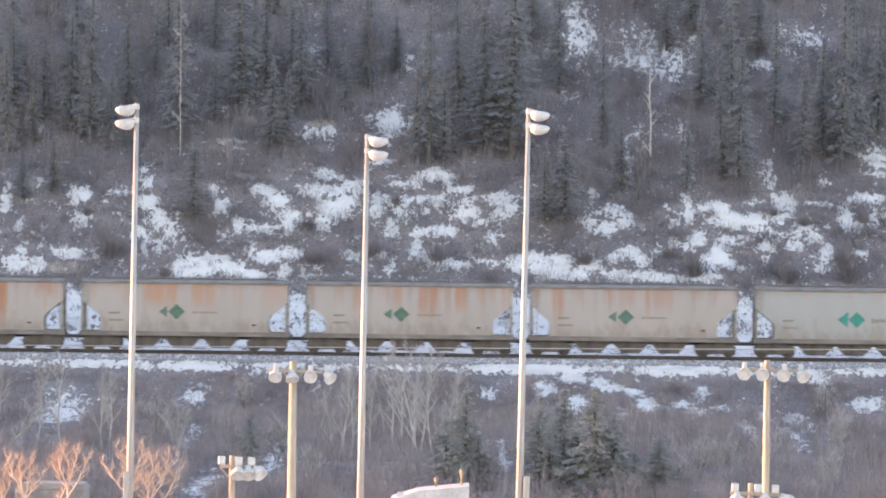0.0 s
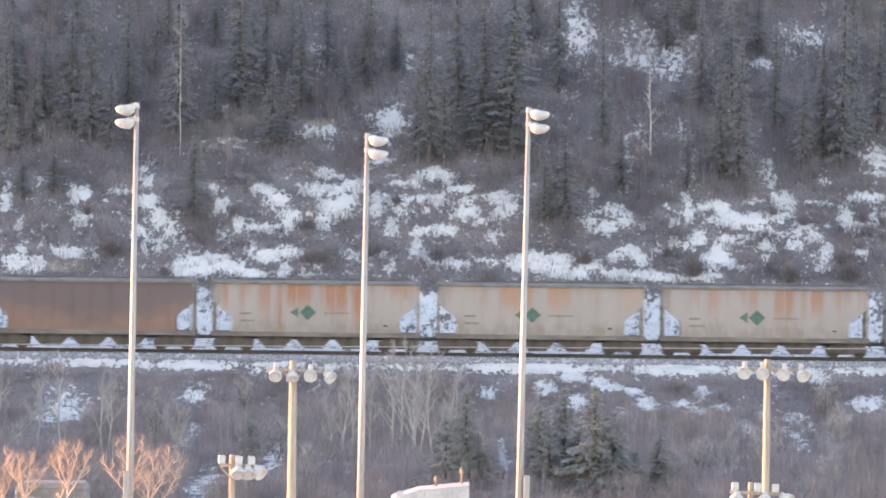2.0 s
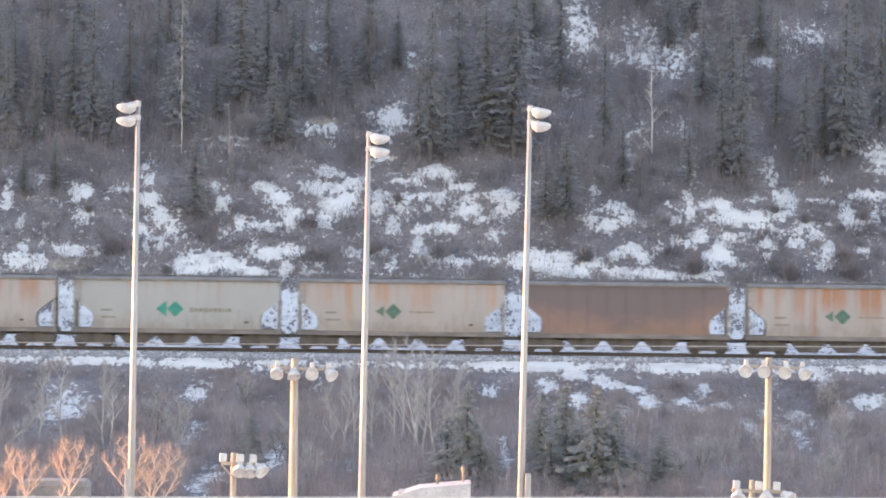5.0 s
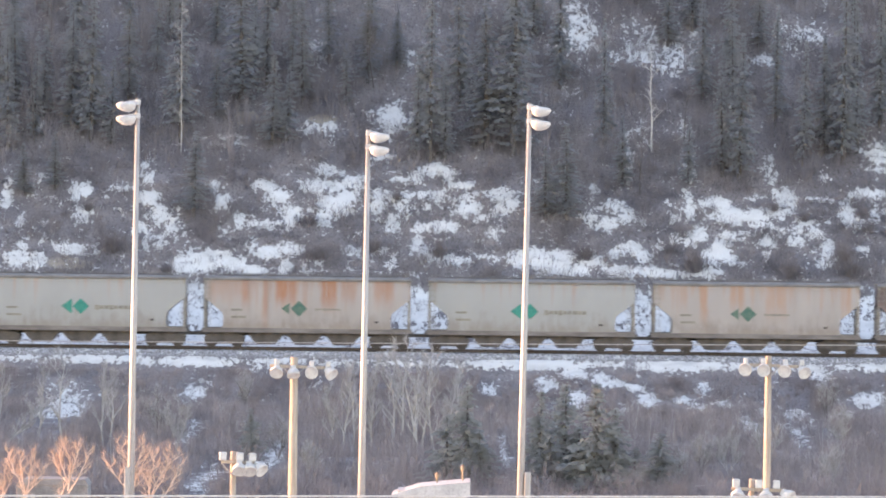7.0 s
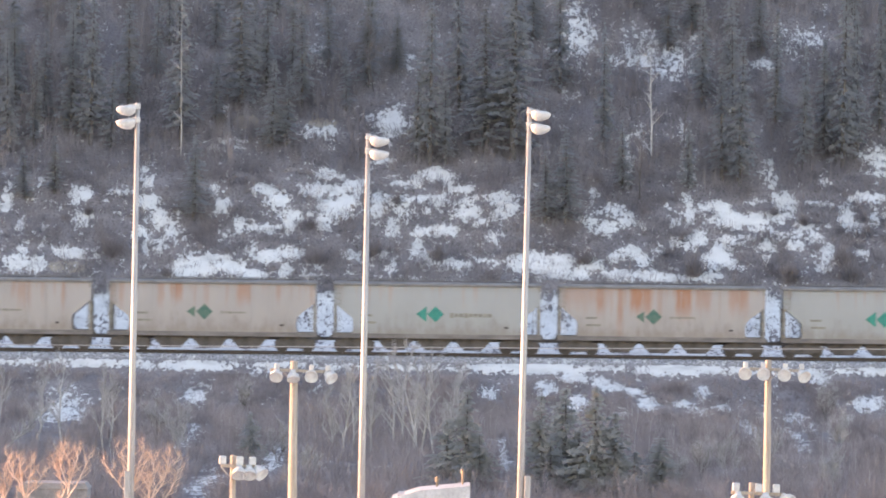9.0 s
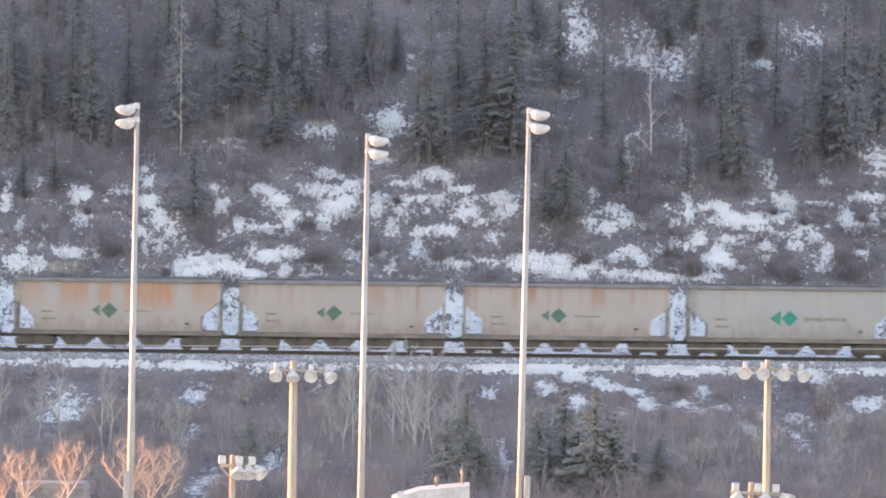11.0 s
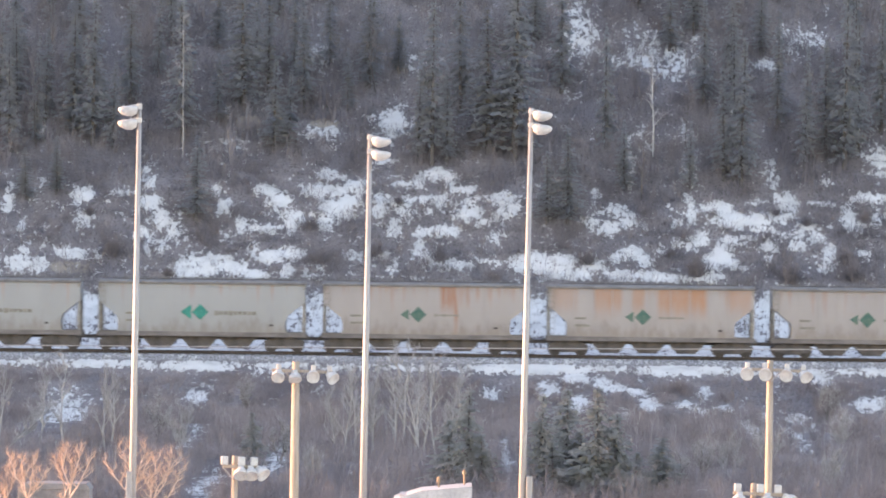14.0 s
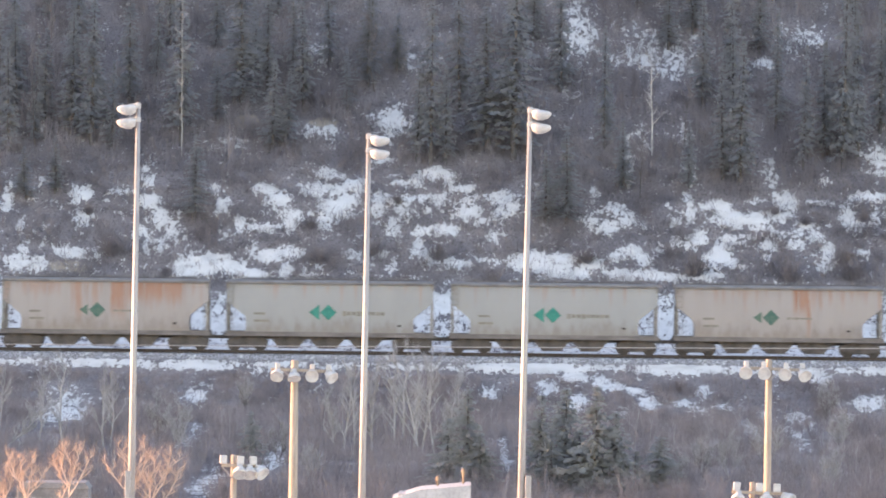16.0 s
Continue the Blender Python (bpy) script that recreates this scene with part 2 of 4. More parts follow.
SNOW_MIDDLE_TOP = [(-8.6, 427.7, 0.9, 0.6, 0.95), (-9.2, 425.9, 1.0, 0.6, 1.05), (-6.5, 426.7, 0.9, 0.8, 1.05), (-7.8, 425.9, 0.8, 0.6, 0.90), (-7.8, 424.2, 1.3, 1.0, 1.00), (-6.5, 424.9, 0.6, 0.8, 0.90), (-8.6, 422.6, 0.8, 0.6, 0.85), (-4.7, 424.7, 0.6, 1.1, 0.90), (-3.7, 425.2, 0.7, 0.6, 0.85), (-2.9, 424.4, 0.6, 1.1, 0.75), (-3.8, 427.9, 0.6, 0.2, 0.75), (-3.2, 427.0, 0.8, 0.2, 0.85), (-2.0, 427.3, 0.5, 0.7, 1.05), (-0.8, 427.8, 0.9, 0.6, 1.05), (0.3, 427.4, 0.4, 0.7, 1.00), (1.1, 426.3, 0.9, 0.3, 1.05), (-0.8, 425.4, 1.5, 0.4, 0.90), (1.7, 425.3, 0.9, 0.3, 0.85)]
SNOW_MIDDLE_LOW = [(4.1, 425.1, 1.0, 0.6, 0.95), (5.0, 424.2, 0.4, 0.7, 0.80), (4.1, 423.8, 0.8, 0.7, 0.80), (1.6, 424.1, 0.9, 0.6, 1.05), (2.6, 423.3, 0.5, 0.5, 0.80), (-0.3, 422.8, 1.2, 0.4, 1.05), (-1.6, 422.4, 0.7, 0.4, 0.90), (-3.6, 422.6, 0.6, 0.8, 0.75), (-1.9, 421.3, 0.5, 0.8, 0.85), (-1.1, 420.1, 0.6, 1.1, 1.00), (0.6, 419.3, 1.1, 0.6, 0.90), (1.3, 419.0, 0.4, 0.7, 0.80), (3.5, 422.0, 0.6, 0.7, 0.65), (3.0, 419.6, 0.9, 0.4, 0.65), (-6.6, 419.8, 0.8, 0.5, 0.75), (-4.3, 420.1, 0.5, 0.4, 0.80), (-3.7, 418.7, 0.3, 0.8, 0.85), (-9.0, 418.6, 0.5, 0.5, 0.75)]
SNOW_RIGHT_FOOT = [(-9.3, 417.7, 0.7, 0.2, 0.90), (-2.4, 417.7, 0.8, 0.2, 0.80), (5.8, 419.4, 0.9, 0.8, 1.15), (6.8, 419.0, 0.7, 0.9, 1.10), (8.2, 419.2, 0.9, 0.8, 1.20), (7.8, 418.2, 1.2, 0.5, 1.15), (9.5, 418.1, 0.8, 0.4, 1.00), (10.4, 419.1, 0.7, 0.8, 0.90), (10.6, 423.2, 0.5, 0.8, 0.75), (10.8, 426.4, 0.3, 0.9, 0.75), (12.0, 424.7, 0.8, 0.7, 0.90), (13.1, 423.7, 0.6, 0.8, 0.85), (11.6, 422.8, 0.8, 0.7, 0.80), (14.1, 423.0, 0.3, 0.6, 0.70), (12.0, 419.8, 0.5, 0.5, 0.85), (13.3, 420.4, 0.8, 0.6, 0.90), (14.3, 419.8, 0.6, 0.6, 0.95), (14.0, 419.0, 0.4, 0.5, 0.80), (15.2, 420.5, 0.3, 0.6, 0.80)]
SNOW_RIGHT = [(12.5, 418.1, 1.2, 0.5, 1.10), (14.7, 418.1, 1.1, 0.5, 1.15), (16.2, 417.9, 0.8, 0.4, 1.00), (18.2, 418.0, 1.2, 0.4, 1.15), (17.5, 428.0, 0.3, 0.7, 0.80), (17.4, 425.8, 0.4, 0.6, 0.70), (17.5, 424.2, 0.5, 1.0, 0.85), (16.4, 423.6, 0.3, 0.6, 0.80), (16.4, 421.8, 0.4, 0.4, 0.80), (19.5, 425.0, 1.0, 0.6, 1.00), (18.0, 422.1, 0.6, 0.6, 1.05), (17.6, 421.3, 0.6, 0.4, 0.85), (20.5, 423.7, 1.1, 0.7, 1.10), (22.1, 423.7, 0.8, 0.7, 1.05), (22.2, 425.8, 0.6, 0.4, 0.75), (24.5, 425.8, 0.7, 0.9, 1.05), (24.0, 424.3, 0.8, 0.6, 1.00), (27.0, 426.0, 0.9, 0.3, 0.75)]
SNOW_FAR_RIGHT = [(20.1, 421.6, 0.8, 0.6, 0.95), (19.3, 420.2, 0.9, 0.8, 1.10), (20.1, 419.6, 0.7, 0.5, 0.85), (18.9, 419.0, 0.8, 0.3, 0.80), (20.9, 418.9, 0.8, 0.3, 0.70), (22.5, 422.8, 0.8, 0.4, 0.75), (21.6, 422.2, 0.8, 0.5, 0.65), (22.8, 420.9, 0.6, 0.5, 0.90), (22.9, 419.7, 0.3, 0.9, 0.85), (23.8, 422.2, 0.6, 0.6, 0.80), (25.2, 422.5, 0.7, 0.6, 0.80), (25.7, 423.2, 0.9, 0.5, 0.95), (26.3, 422.1, 0.7, 0.7, 0.80), (24.9, 421.3, 0.8, 0.6, 0.80), (27.2, 420.6, 0.4, 0.9, 1.00), (26.9, 419.2, 0.4, 0.6, 0.85), (30.3, 426.4, 1.3, 0.6, 0.90), (28.8, 424.4, 0.5, 1.2, 0.95)]
SNOW_RIM = [(29.4, 423.5, 0.8, 0.5, 1.00), (30.8, 424.3, 0.4, 1.0, 0.85), (29.8, 420.7, 0.7, 0.5, 0.75), (31.5, 424.8, 0.4, 0.5, 0.80), (27.5, 423.8, 0.3, 0.7, 0.60), (27.4, 428.2, 0.4, 0.4, 0.80), (23.6, 428.0, 0.4, 0.6, 0.70)]
SNOW_UPPER = [(-21.7, 428.4, 0.6, 2.1, 0.50), (-15.9, 430.8, 1.6, 0.8, 0.55), (-8.9, 432.5, 1.3, 0.9, 0.75), (-4.0, 433.7, 1.3, 1.4, 0.85), (-9.6, 441.0, 0.8, 1.5, 0.65), (-2.6, 439.6, 0.8, 1.2, 0.60), (-4.7, 429.6, 0.9, 0.6, 0.70), (17.5, 432.6, 0.5, 1.2, 0.70), (17.7, 428.5, 0.6, 1.3, 0.70), (13.3, 429.6, 0.4, 2.2, 0.60), (14.4, 432.0, 0.5, 1.3, 0.60), (31.3, 430.2, 1.0, 1.3, 0.85), (9.8, 443.5, 1.3, 3.2, 0.72), (14.4, 441.7, 2.1, 2.6, 0.62), (17.3, 440.5, 1.7, 2.4, 0.62), (26.2, 442.9, 1.7, 1.3, 0.62)]
SNOW_TOP = [(23.4, 440.3, 0.7, 0.6, 0.90), (15.8, 439.3, 0.5, 0.5, 0.90), (9.3, 437.0, 0.8, 0.9, 0.45), (-29.5, 432.4, 1.0, 0.9, 0.40), (23.5, 428.6, 0.6, 1.2, 0.60)]
SNOW_FLAT = [(-16.2, 389.1, 0.7, 1.9, 0.80), (-24.5, 382.9, 1.6, 5.0, 0.80), (-15.3, 364.5, 0.6, 5.0, 0.60), (-12.8, 323.6, 0.8, 5.0, 0.70), (-9.7, 346.3, 0.6, 5.0, 0.80), (3.7, 347.3, 0.3, 5.0, 0.90), (-8.2, 390.7, 0.7, 1.8, 0.50)]
SNOW_BANK = [(6.9, 391.3, 0.7, 1.4, 0.90), (8.9, 387.9, 0.6, 1.7, 0.95), (8.8, 393.8, 0.8, 1.0, 0.95), (10.4, 392.7, 0.5, 1.5, 0.95), (11.4, 391.5, 0.6, 0.9, 0.95), (12.8, 390.6, 0.7, 1.0, 0.95), (13.4, 387.6, 0.6, 1.5, 0.95), (11.7, 384.6, 0.4, 1.5, 0.90), (15.8, 387.9, 0.7, 1.1, 0.95), (17.2, 391.2, 0.4, 1.4, 0.95), (17.0, 386.0, 0.4, 1.1, 0.85), (18.3, 387.5, 0.6, 1.0, 0.80), (19.6, 375.2, 0.4, 8.7, 0.95), (22.8, 385.5, 0.7, 1.5, 0.80), (23.7, 380.6, 0.5, 4.2, 0.75), (21.9, 373.4, 0.6, 4.6, 0.70), (28.0, 388.2, 0.9, 1.3, 0.90), (26.3, 385.2, 0.5, 0.9, 0.85), (20.8, 385.9, 0.4, 1.5, 0.85), (3.2, 390.9, 0.5, 1.3, 0.80), (-15.9, 388.4, 0.4, 1.5, 0.85)]
SNOW_SHOULDER = [(-16.6, 395.5, 3.4, 0.8, 0.95), (-22.3, 395.7, 3.4, 0.65, 1.0), (-11.7, 395.0, 1.5, 1.3, 0.70), (-6.1, 395.2, 1.5, 0.7, 0.60), (6.4, 395.6, 4.5, 0.8, 1.10), (15.8, 395.8, 2.3, 1.0, 1.10), (25.1, 394.4, 0.6, 1.9, 0.80), (11.6, 395.8, 1.2, 0.6, 0.80), (-26.8, 395.0, 1.5, 1.1, 0.50), (28.3, 396.3, 1.9, 0.6, 0.70), (19.6, 396.0, 1.9, 0.7, 0.70), (-3.1, 395.8, 2.3, 0.5, 0.40)]

# ---- the ground: playing field, brush flat, railway bank, hillside with an unseen ridge sized to block the sun ----
PROFILE_Y = [-3000, 300, 384, 394.8, 397.4, 403, 405, 411, 661, 672, 720, 3500]
PROFILE_Z = [-6, -6, -4, -1.15, -0.2, -0.2, -0.3, 0.2, 175.2, 183, 185, 190]
SNOW_HILL = (SNOW_LEFT + SNOW_LEFT_FOOT + SNOW_MIDDLE_TOP + SNOW_MIDDLE_LOW + SNOW_RIGHT_FOOT + SNOW_RIGHT + SNOW_FAR_RIGHT + SNOW_RIM
             + SNOW_UPPER + SNOW_TOP)
SNOW_ALL = SNOW_HILL + SNOW_FLAT + SNOW_BANK + SNOW_SHOULDER


# cut banks of pale soil: across, depth, half widths
BARE_SOIL = [(-14.5, 433.4, 1.0, 0.8), (-9.0, 433.6, 1.2, 0.8), (-26.5, 418.3, 1.5, 0.6), (-27.4, 433.5, 0.9, 0.5)]


def waves(x, y, seed, low, high, count=14):
    """A sum of sine waves whose lengths run from low to high metres."""
    rng = np.random.default_rng(seed)
    total = np.zeros_like(x)
    for _ in range(count):
        length, turn, phase = rng.uniform(low, high), rng.uniform(0, math.tau), rng.uniform(0, math.tau)
        total += np.sin((x * math.cos(turn) + y * math.sin(turn)) * math.tau / length + phase)
    return total / math.sqrt(count)


def height_at(x, y):
    x, y = np.asarray(x, float), np.asarray(y, float)
    z = np.interp(y, PROFILE_Y, PROFILE_Z)
    wild = np.clip((y - 412) / 12, 0, 1) + np.clip((394 - y) / 8, 0, 1) * np.clip((y - 300) / 40, 0, 1)
    return z + wild * (0.22 * waves(x, y, 3, 6, 22) + 0.07 * waves(x, y, 4, 1.2, 4))


def snow_at(x, y):
    x, y = np.asarray(x, float), np.asarray(y, float)
    cover = np.zeros_like(x)
    for cx, cy, rx, ry, thick in SNOW_ALL:
        ry = ry * 2.2 if cy < 375 else ry
        r2 = ((x - cx) / rx) ** 2 + ((y - cy) / ry) ** 2
        cover = np.maximum(cover, thick * np.exp(-0.5 * r2))
    # the bench behind the track and the foot of the slope lie under old snow
    bench = np.clip((y - 403) / 1.5, 0, 1) * np.clip((417.5 - y) / 2.0, 0, 1)
    cover = np.maximum(cover, bench * (0.72 + 0.12 * waves(x, y, 8, 2, 7)))
    strip = np.exp(-((y - 395.6) / 0.75) ** 2)
    cover = np.maximum(cover, strip * (0.58 + 0.14 * waves(x, y * 0.2, 9, 3, 12)))
    # thin broken snow all along the lower slope and the bank
    thin = np.clip((y - 412) / 3, 0, 1) * np.clip((428.5 - y) / 4, 0, 1) + 0.6 * np.clip((y - 383) / 2, 0, 1) * np.clip((395 - y) / 1, 0, 1)
    cover = np.maximum(cover, thin * (0.21 + 0.06 * waves(x, y, 12, 3, 10)))
    field = np.clip((285 - y) / 20, 0, 1) * 0.75 + np.clip((y - 470) / 60, 0, 1) * 0.35
    return np.maximum(cover, np.maximum(field, 0.12))


def spaced(stops):
    out = []
    for start, end, step in stops:
        out.append(np.arange(start, end, step))
    return np.concatenate(out + [[stops[-1][1]]])


def build_ground():
    xs = spaced([(-2600, -400, 100), (-400, -60, 12), (-60, -38, 2), (-38, 38, 0.25), (38, 60, 2), (60, 400, 12), (400, 2600, 100)])
    ys = spaced([(-3000, 0, 150), (0, 300, 10), (300, 372, 1.0), (372, 394, 0.3), (394, 411, 0.2), (411, 448, 0.25), (448, 480, 1),
                 (480, 660, 6), (660, 720, 3), (720, 3500, 200)])
    gx, gy = np.meshgrid(xs, ys)
    gz = height_at(gx, gy)
    cover = snow_at(gx, gy)
    gz = gz + 0.10 * np.clip(cover - 0.3, 0, 1) * ((gy > 384) & (gy < 448)) * ((gy < 397) | (gy > 404))
    nx, ny = len(xs), len(ys)
    at = np.arange(nx * ny).reshape(ny, nx)
    faces = np.stack([at[:-1, :-1], at[:-1, 1:], at[1:, 1:], at[1:, :-1]], -1).reshape(-1, 4)
    mesh = bpy.data.meshes.new("ground")
    mesh.from_pydata(np.stack([gx, gy, gz], -1).reshape(-1, 3).tolist(), [], faces.tolist())
    ballast = np.clip((gy - 395.9) / 0.9, 0, 1) * np.clip((404.5 - gy) / 0.8, 0, 1)
    soil = sum(np.exp(-0.7 * (((gx - x) / rx) ** 2 + ((gy - y) / ry) ** 2)) for x, y, rx, ry in BARE_SOIL)
    for key, values in (("snow_cover", np.where(ballast > 0.5, np.maximum(cover * 0.4, 0.27), cover)), ("ballast_cover", ballast), ("soil_cover", soil)):
        mesh.attributes.new(key, "FLOAT", "POINT").data.foreach_set("value", values.reshape(-1).astype(np.float32))
    mesh.materials.append(GROUND)
    mesh.shade_smooth()
    tagged(new("ground", mesh), "brown winter ground with crusted snow patches and railway ballast", "ground", kind="structure")


build_ground()


# ---- the railway ----
TRACK_Y = 400.0


def build_track():
    track = tagged(new("railway_track"), "single railway track of steel rails on dark sleepers", "railway track", kind="structure")
    for side in (-1, 1):
        bm = bmesh.new()
        y = TRACK_Y + side * 0.755
        outline = [(-0.075, -0.18), (0.075, -0.18), (0.075, -0.165), (0.012, -0.14), (0.012, -0.05), (0.036, -0.035), (0.036, 0.0),
                   (-0.036, 0.0), (-0.036, -0.035), (-0.012, -0.05), (-0.012, -0.14), (-0.075, -0.165)]
        ends = [[bm.verts.new((x, y + a, b)) for a, b in outline] for x in (-420, 420)]
        for i in range(len(outline)):
            j = (i + 1) % len(outline)
            bm.faces.new((ends[0][i], ends[0][j], ends[1][j], ends[1][i]))
        part("rail", bm, RAIL_STEEL, track)
    bm = bmesh.new()
    box(bm, -0.11, 0.11, TRACK_Y - 1.3, TRACK_Y + 1.3, -0.36, -0.175, 0.01)
    first = part("sleeper", bm, SLEEPER, track)
    first.matrix_basis = pose(-36, 0, 0)
    for i in range(1, 132):
        again(first, pose(-36 + i * 0.55, 0, random.uniform(-0.012, 0.006), 0, 0, 0))


build_track()


# ---- the train ----
PITCH = 15.1
CREAM, GREY = (0.338, 0.311, 0.296), (0.308, 0.314, 0.31)
RUST, PALE_RUST = (0.34, 0.15, 0.078), (0.385, 0.2, 0.115)
HALF = [(1.3, 5.74), (1.52, 5.64), (2.0, 5.62), (2.32, 5.7), (2.5, 5.9), (2.85, 6.34), (3.2, 6.75), (3.3, 6.92), (3.7, 6.94), (4.15, 6.94), (4.5, 6.94)]


def hopper_car(k, paint, bright):
    """A covered hopper car on two bogies. Its place is the track's height under its middle; -y faces the near side."""
    names = {"blue": "dark blue covered hopper railway wagon", "soot": "soot-stained brown covered hopper railway wagon",
             "grey": "pale grey covered hopper railway wagon with teal diamonds", "old": "rust-streaked cream covered hopper railway wagon with teal diamonds"}
    car = thing("hopper_car", pose(0, TRACK_Y, 0), names[bright], "railway wagon", "wagons of the freight train")
    # body: bulging side sheets with the lower corners cut back under the slope sheets
    bm = bmesh.new()
    rows = [(z, h, 1.46 + 0.07 * math.sin(math.pi * min(1, (z - 1.2) / 3.3))) for z, h in HALF] + [(4.53, 6.94, 1.44)]
    rings = []
    for z, h, w in rows:
        ring = [bm.verts.new((x, -w, z)) for x in np.linspace(-h, h, 9)] + [bm.verts.new((x, w, z)) for x in np.linspace(h, -h, 9)]
        rings.append(ring)
    for a, b in zip(rings, rings[1:]):
        for i in range(18):
            bm.faces.new((a[i], a[(i + 1) % 18], b[(i + 1) % 18], b[i]))
    bm.faces.new(rings[0][::-1]), bm.faces.new(rings[-1])
    body = part("body", bm, paint, car)
    bm = bmesh.new()
    arch = [(1.5, 4.53), (1.3, 4.68), (0.75, 4.79), (-0.75, 4.79), (-1.3, 4.68), (-1.5, 4.53)]
    ends = [[bm.verts.new((x, y, z)) for y, z in arch] for x in (-6.95, 6.95)]
    for i in range(5):
        bm.faces.new((ends[0][i], ends[0][i + 1], ends[1][i + 1], ends[1][i]))
    bm.faces.new(ends[0]), bm.faces.new(ends[1][::-1]), bm.faces.new((ends[0][5], ends[0][0], ends[1][0], ends[1][5]))
    part("roof", bm, ROOF_EDGE, car, "dull grey arched roof sheet")
    # pressed seams along the sheet
    for z, d in ((4.28, 0.018), (1.52, 0.014)):
        bm = bmesh.new()
        w = 1.46 + 0.07 * math.sin(math.pi * min(1, (z - 1.2) / 3.3))
        half = 6.9 if z > 3 else 5.6
        box(bm, -half, half, -w - d, -w + 0.02, z - 0.03, z + 0.03)
        part("seam", bm, paint, body)
    if bright != "grey":
        bm = bmesh.new()
        box(bm, -0.035, 0.035, -1.545, -1.50, 1.6, 4.45)
        rib = part("rib", bm, paint, body)
        rib.matrix_basis = pose(-5.2, 0, 0)
        for i in range(1, 9):
            again(rib, pose(-5.2 + i * 1.3, 0, 0))
    bm = bmesh.new()
    for s in (-1, 1):
        box(bm, -6.98, 6.98, s * 1.49 - 0.06, s * 1.49 + 0.06, 4.5, 4.64, 0.015)
    part("top_chord", bm, ROOF_EDGE, car, "dusty grey roof edge")
    bm = bmesh.new()
    for s in (-1, 1):
        box(bm, -7.05, 7.05, s * 1.42 - 0.05, s * 1.42 + 0.05, 1.0, 1.3)
    part("side_sill", bm, SILL, car, "dirt-covered side sill")
    bm = bmesh.new()
    box(bm, -7.2, 7.2, -0.2, 0.2, 0.78, 1.12)
    part("centre_sill", bm, DARK_STEEL, car)
    # end posts, platforms and ladders
    bm = bmesh.new()
    box(bm, -0.09, 0.09, -1.48, -1.36, 1.3, 4.5)
    post = part("end_post", bm, ENDS, car, "dusty end post")
    post.matrix_basis = pose(-6.86, 0, 0)
    again(post, pose(6.86, 0, 0)), again(post, pose(-6.86, 2.84, 0)), again(post, pose(6.86, 2.84, 0))
    bm = bmesh.new()
    for i in range(9):
        box(bm, -0.2, 0.2, -1.56, -1.53, 1.45 + i * 0.36, 1.48 + i * 0.36)
    for s in (-1, 1):
        box(bm, s * 0.2 - 0.015, s * 0.2 + 0.015, -1.56, -1.5, 1.35, 4.6)
    ladder = part("ladder", bm, ENDS, car, "thin steel ladder")
    ladder.matrix_basis = pose(-6.7, 0, 0)
    again(ladder, pose(6.7, 3.06, 0))
    # roof: walkway and long hatches
    bm = bmesh.new()
    for i in range(29):
        box(bm, -6.9 + i * 0.48, -6.48 + i * 0.48, -0.28, 0.28, 4.93, 4.96)
    for i in range(11):
        box(bm, -6.5 + i * 1.3, -6.46 + i * 1.3, -0.25, 0.25, 4.72, 4.93)
    part("roof_walkway", bm, ROOF_EDGE, car, "grated roof walkway")
    bm = bmesh.new()
    box(bm, -1.45, 1.45, 0.42, 0.95, 4.72, 4.88, 0.05)
    hatch = part("hatch", bm, ROOF_EDGE, car)
    hatch.matrix_basis = pose(-4.6, 0, 0)
    again(hatch, pose(-1.55, 0, 0)), again(hatch, pose(1.5, 0, 0)), again(hatch, pose(4.55, 0, 0))
    # hoppers under the floor
    bm = bmesh.new()
    prism(bm, [(-1.32, 1.32), (1.32, 1.32), (1.27, 0.95), (0.76, 0.36), (0.58, 0.26), (-0.58, 0.26), (-0.76, 0.36), (-1.27, 0.95)], -1.05, 1.05)
    box(bm, -0.64, 0.64, -1.15, 1.15, 0.2, 0.27)
    hopper = part("discharge_hopper", bm, DARK_STEEL, car)
    hopper.matrix_basis = pose(-2.77, 0, 0)
    again(hopper, pose(-0.17, 0, 0)), again(hopper, pose(2.43, 0, 0))
    # bogies
    bm = bmesh.new()
    for s in (-1, 1):
        prism(bm, [(-1.4, 0.66), (-1.1, 0.84), (-0.5, 0.98), (0.5, 0.98), (1.1, 0.84), (1.4, 0.66), (1.2, 0.36), (0.85, 0.36), (0.45, 0.22),
                   (-0.45, 0.22), (-0.85, 0.36), (-1.2, 0.36)], s * 1.0 - 0.07, s * 1.0 + 0.07)
    box(bm, -0.25, 0.25, -1.1, 1.1, 0.45, 0.8)
    bogie = part("bogie", bm, DARK_STEEL, car)
    bm = bmesh.new()
    tube(bm, (0, -0.83, 0), (0, -0.69, 0), 0.46, 0.46, 20)
    tube(bm, (0, -0.69, 0), (0, -0.66, 0), 0.49, 0.49, 20)
    tube(bm, (0, 0.69, 0), (0, 0.83, 0), 0.46, 0.46, 20)
    tube(bm, (0, -0.98, 0), (0, 0.98, 0), 0.08, 0.08, 8)
    wheel = part("wheelset", bm, DARK_STEEL, bogie)
    wheel.matrix_basis = pose(-0.88, 0, 0.462)
    again(wheel, pose(0.88, 0, 0.462))
    bogie.matrix_basis = pose(-5.55, 0, 0)
    other = again(bogie, pose(5.55, 0, 0))
    for x in (-0.88, 0.88):
        again(wheel, pose(x, 0, 0.462)).parent = other
    for s in (-1, 1):
        bm = bmesh.new()
        box(bm, s * 7.36 - 0.2, s * 7.36 + 0.19, -0.13, 0.13, 0.78, 1.02, 0.03)
        part("coupler", bm, DARK_STEEL, car)
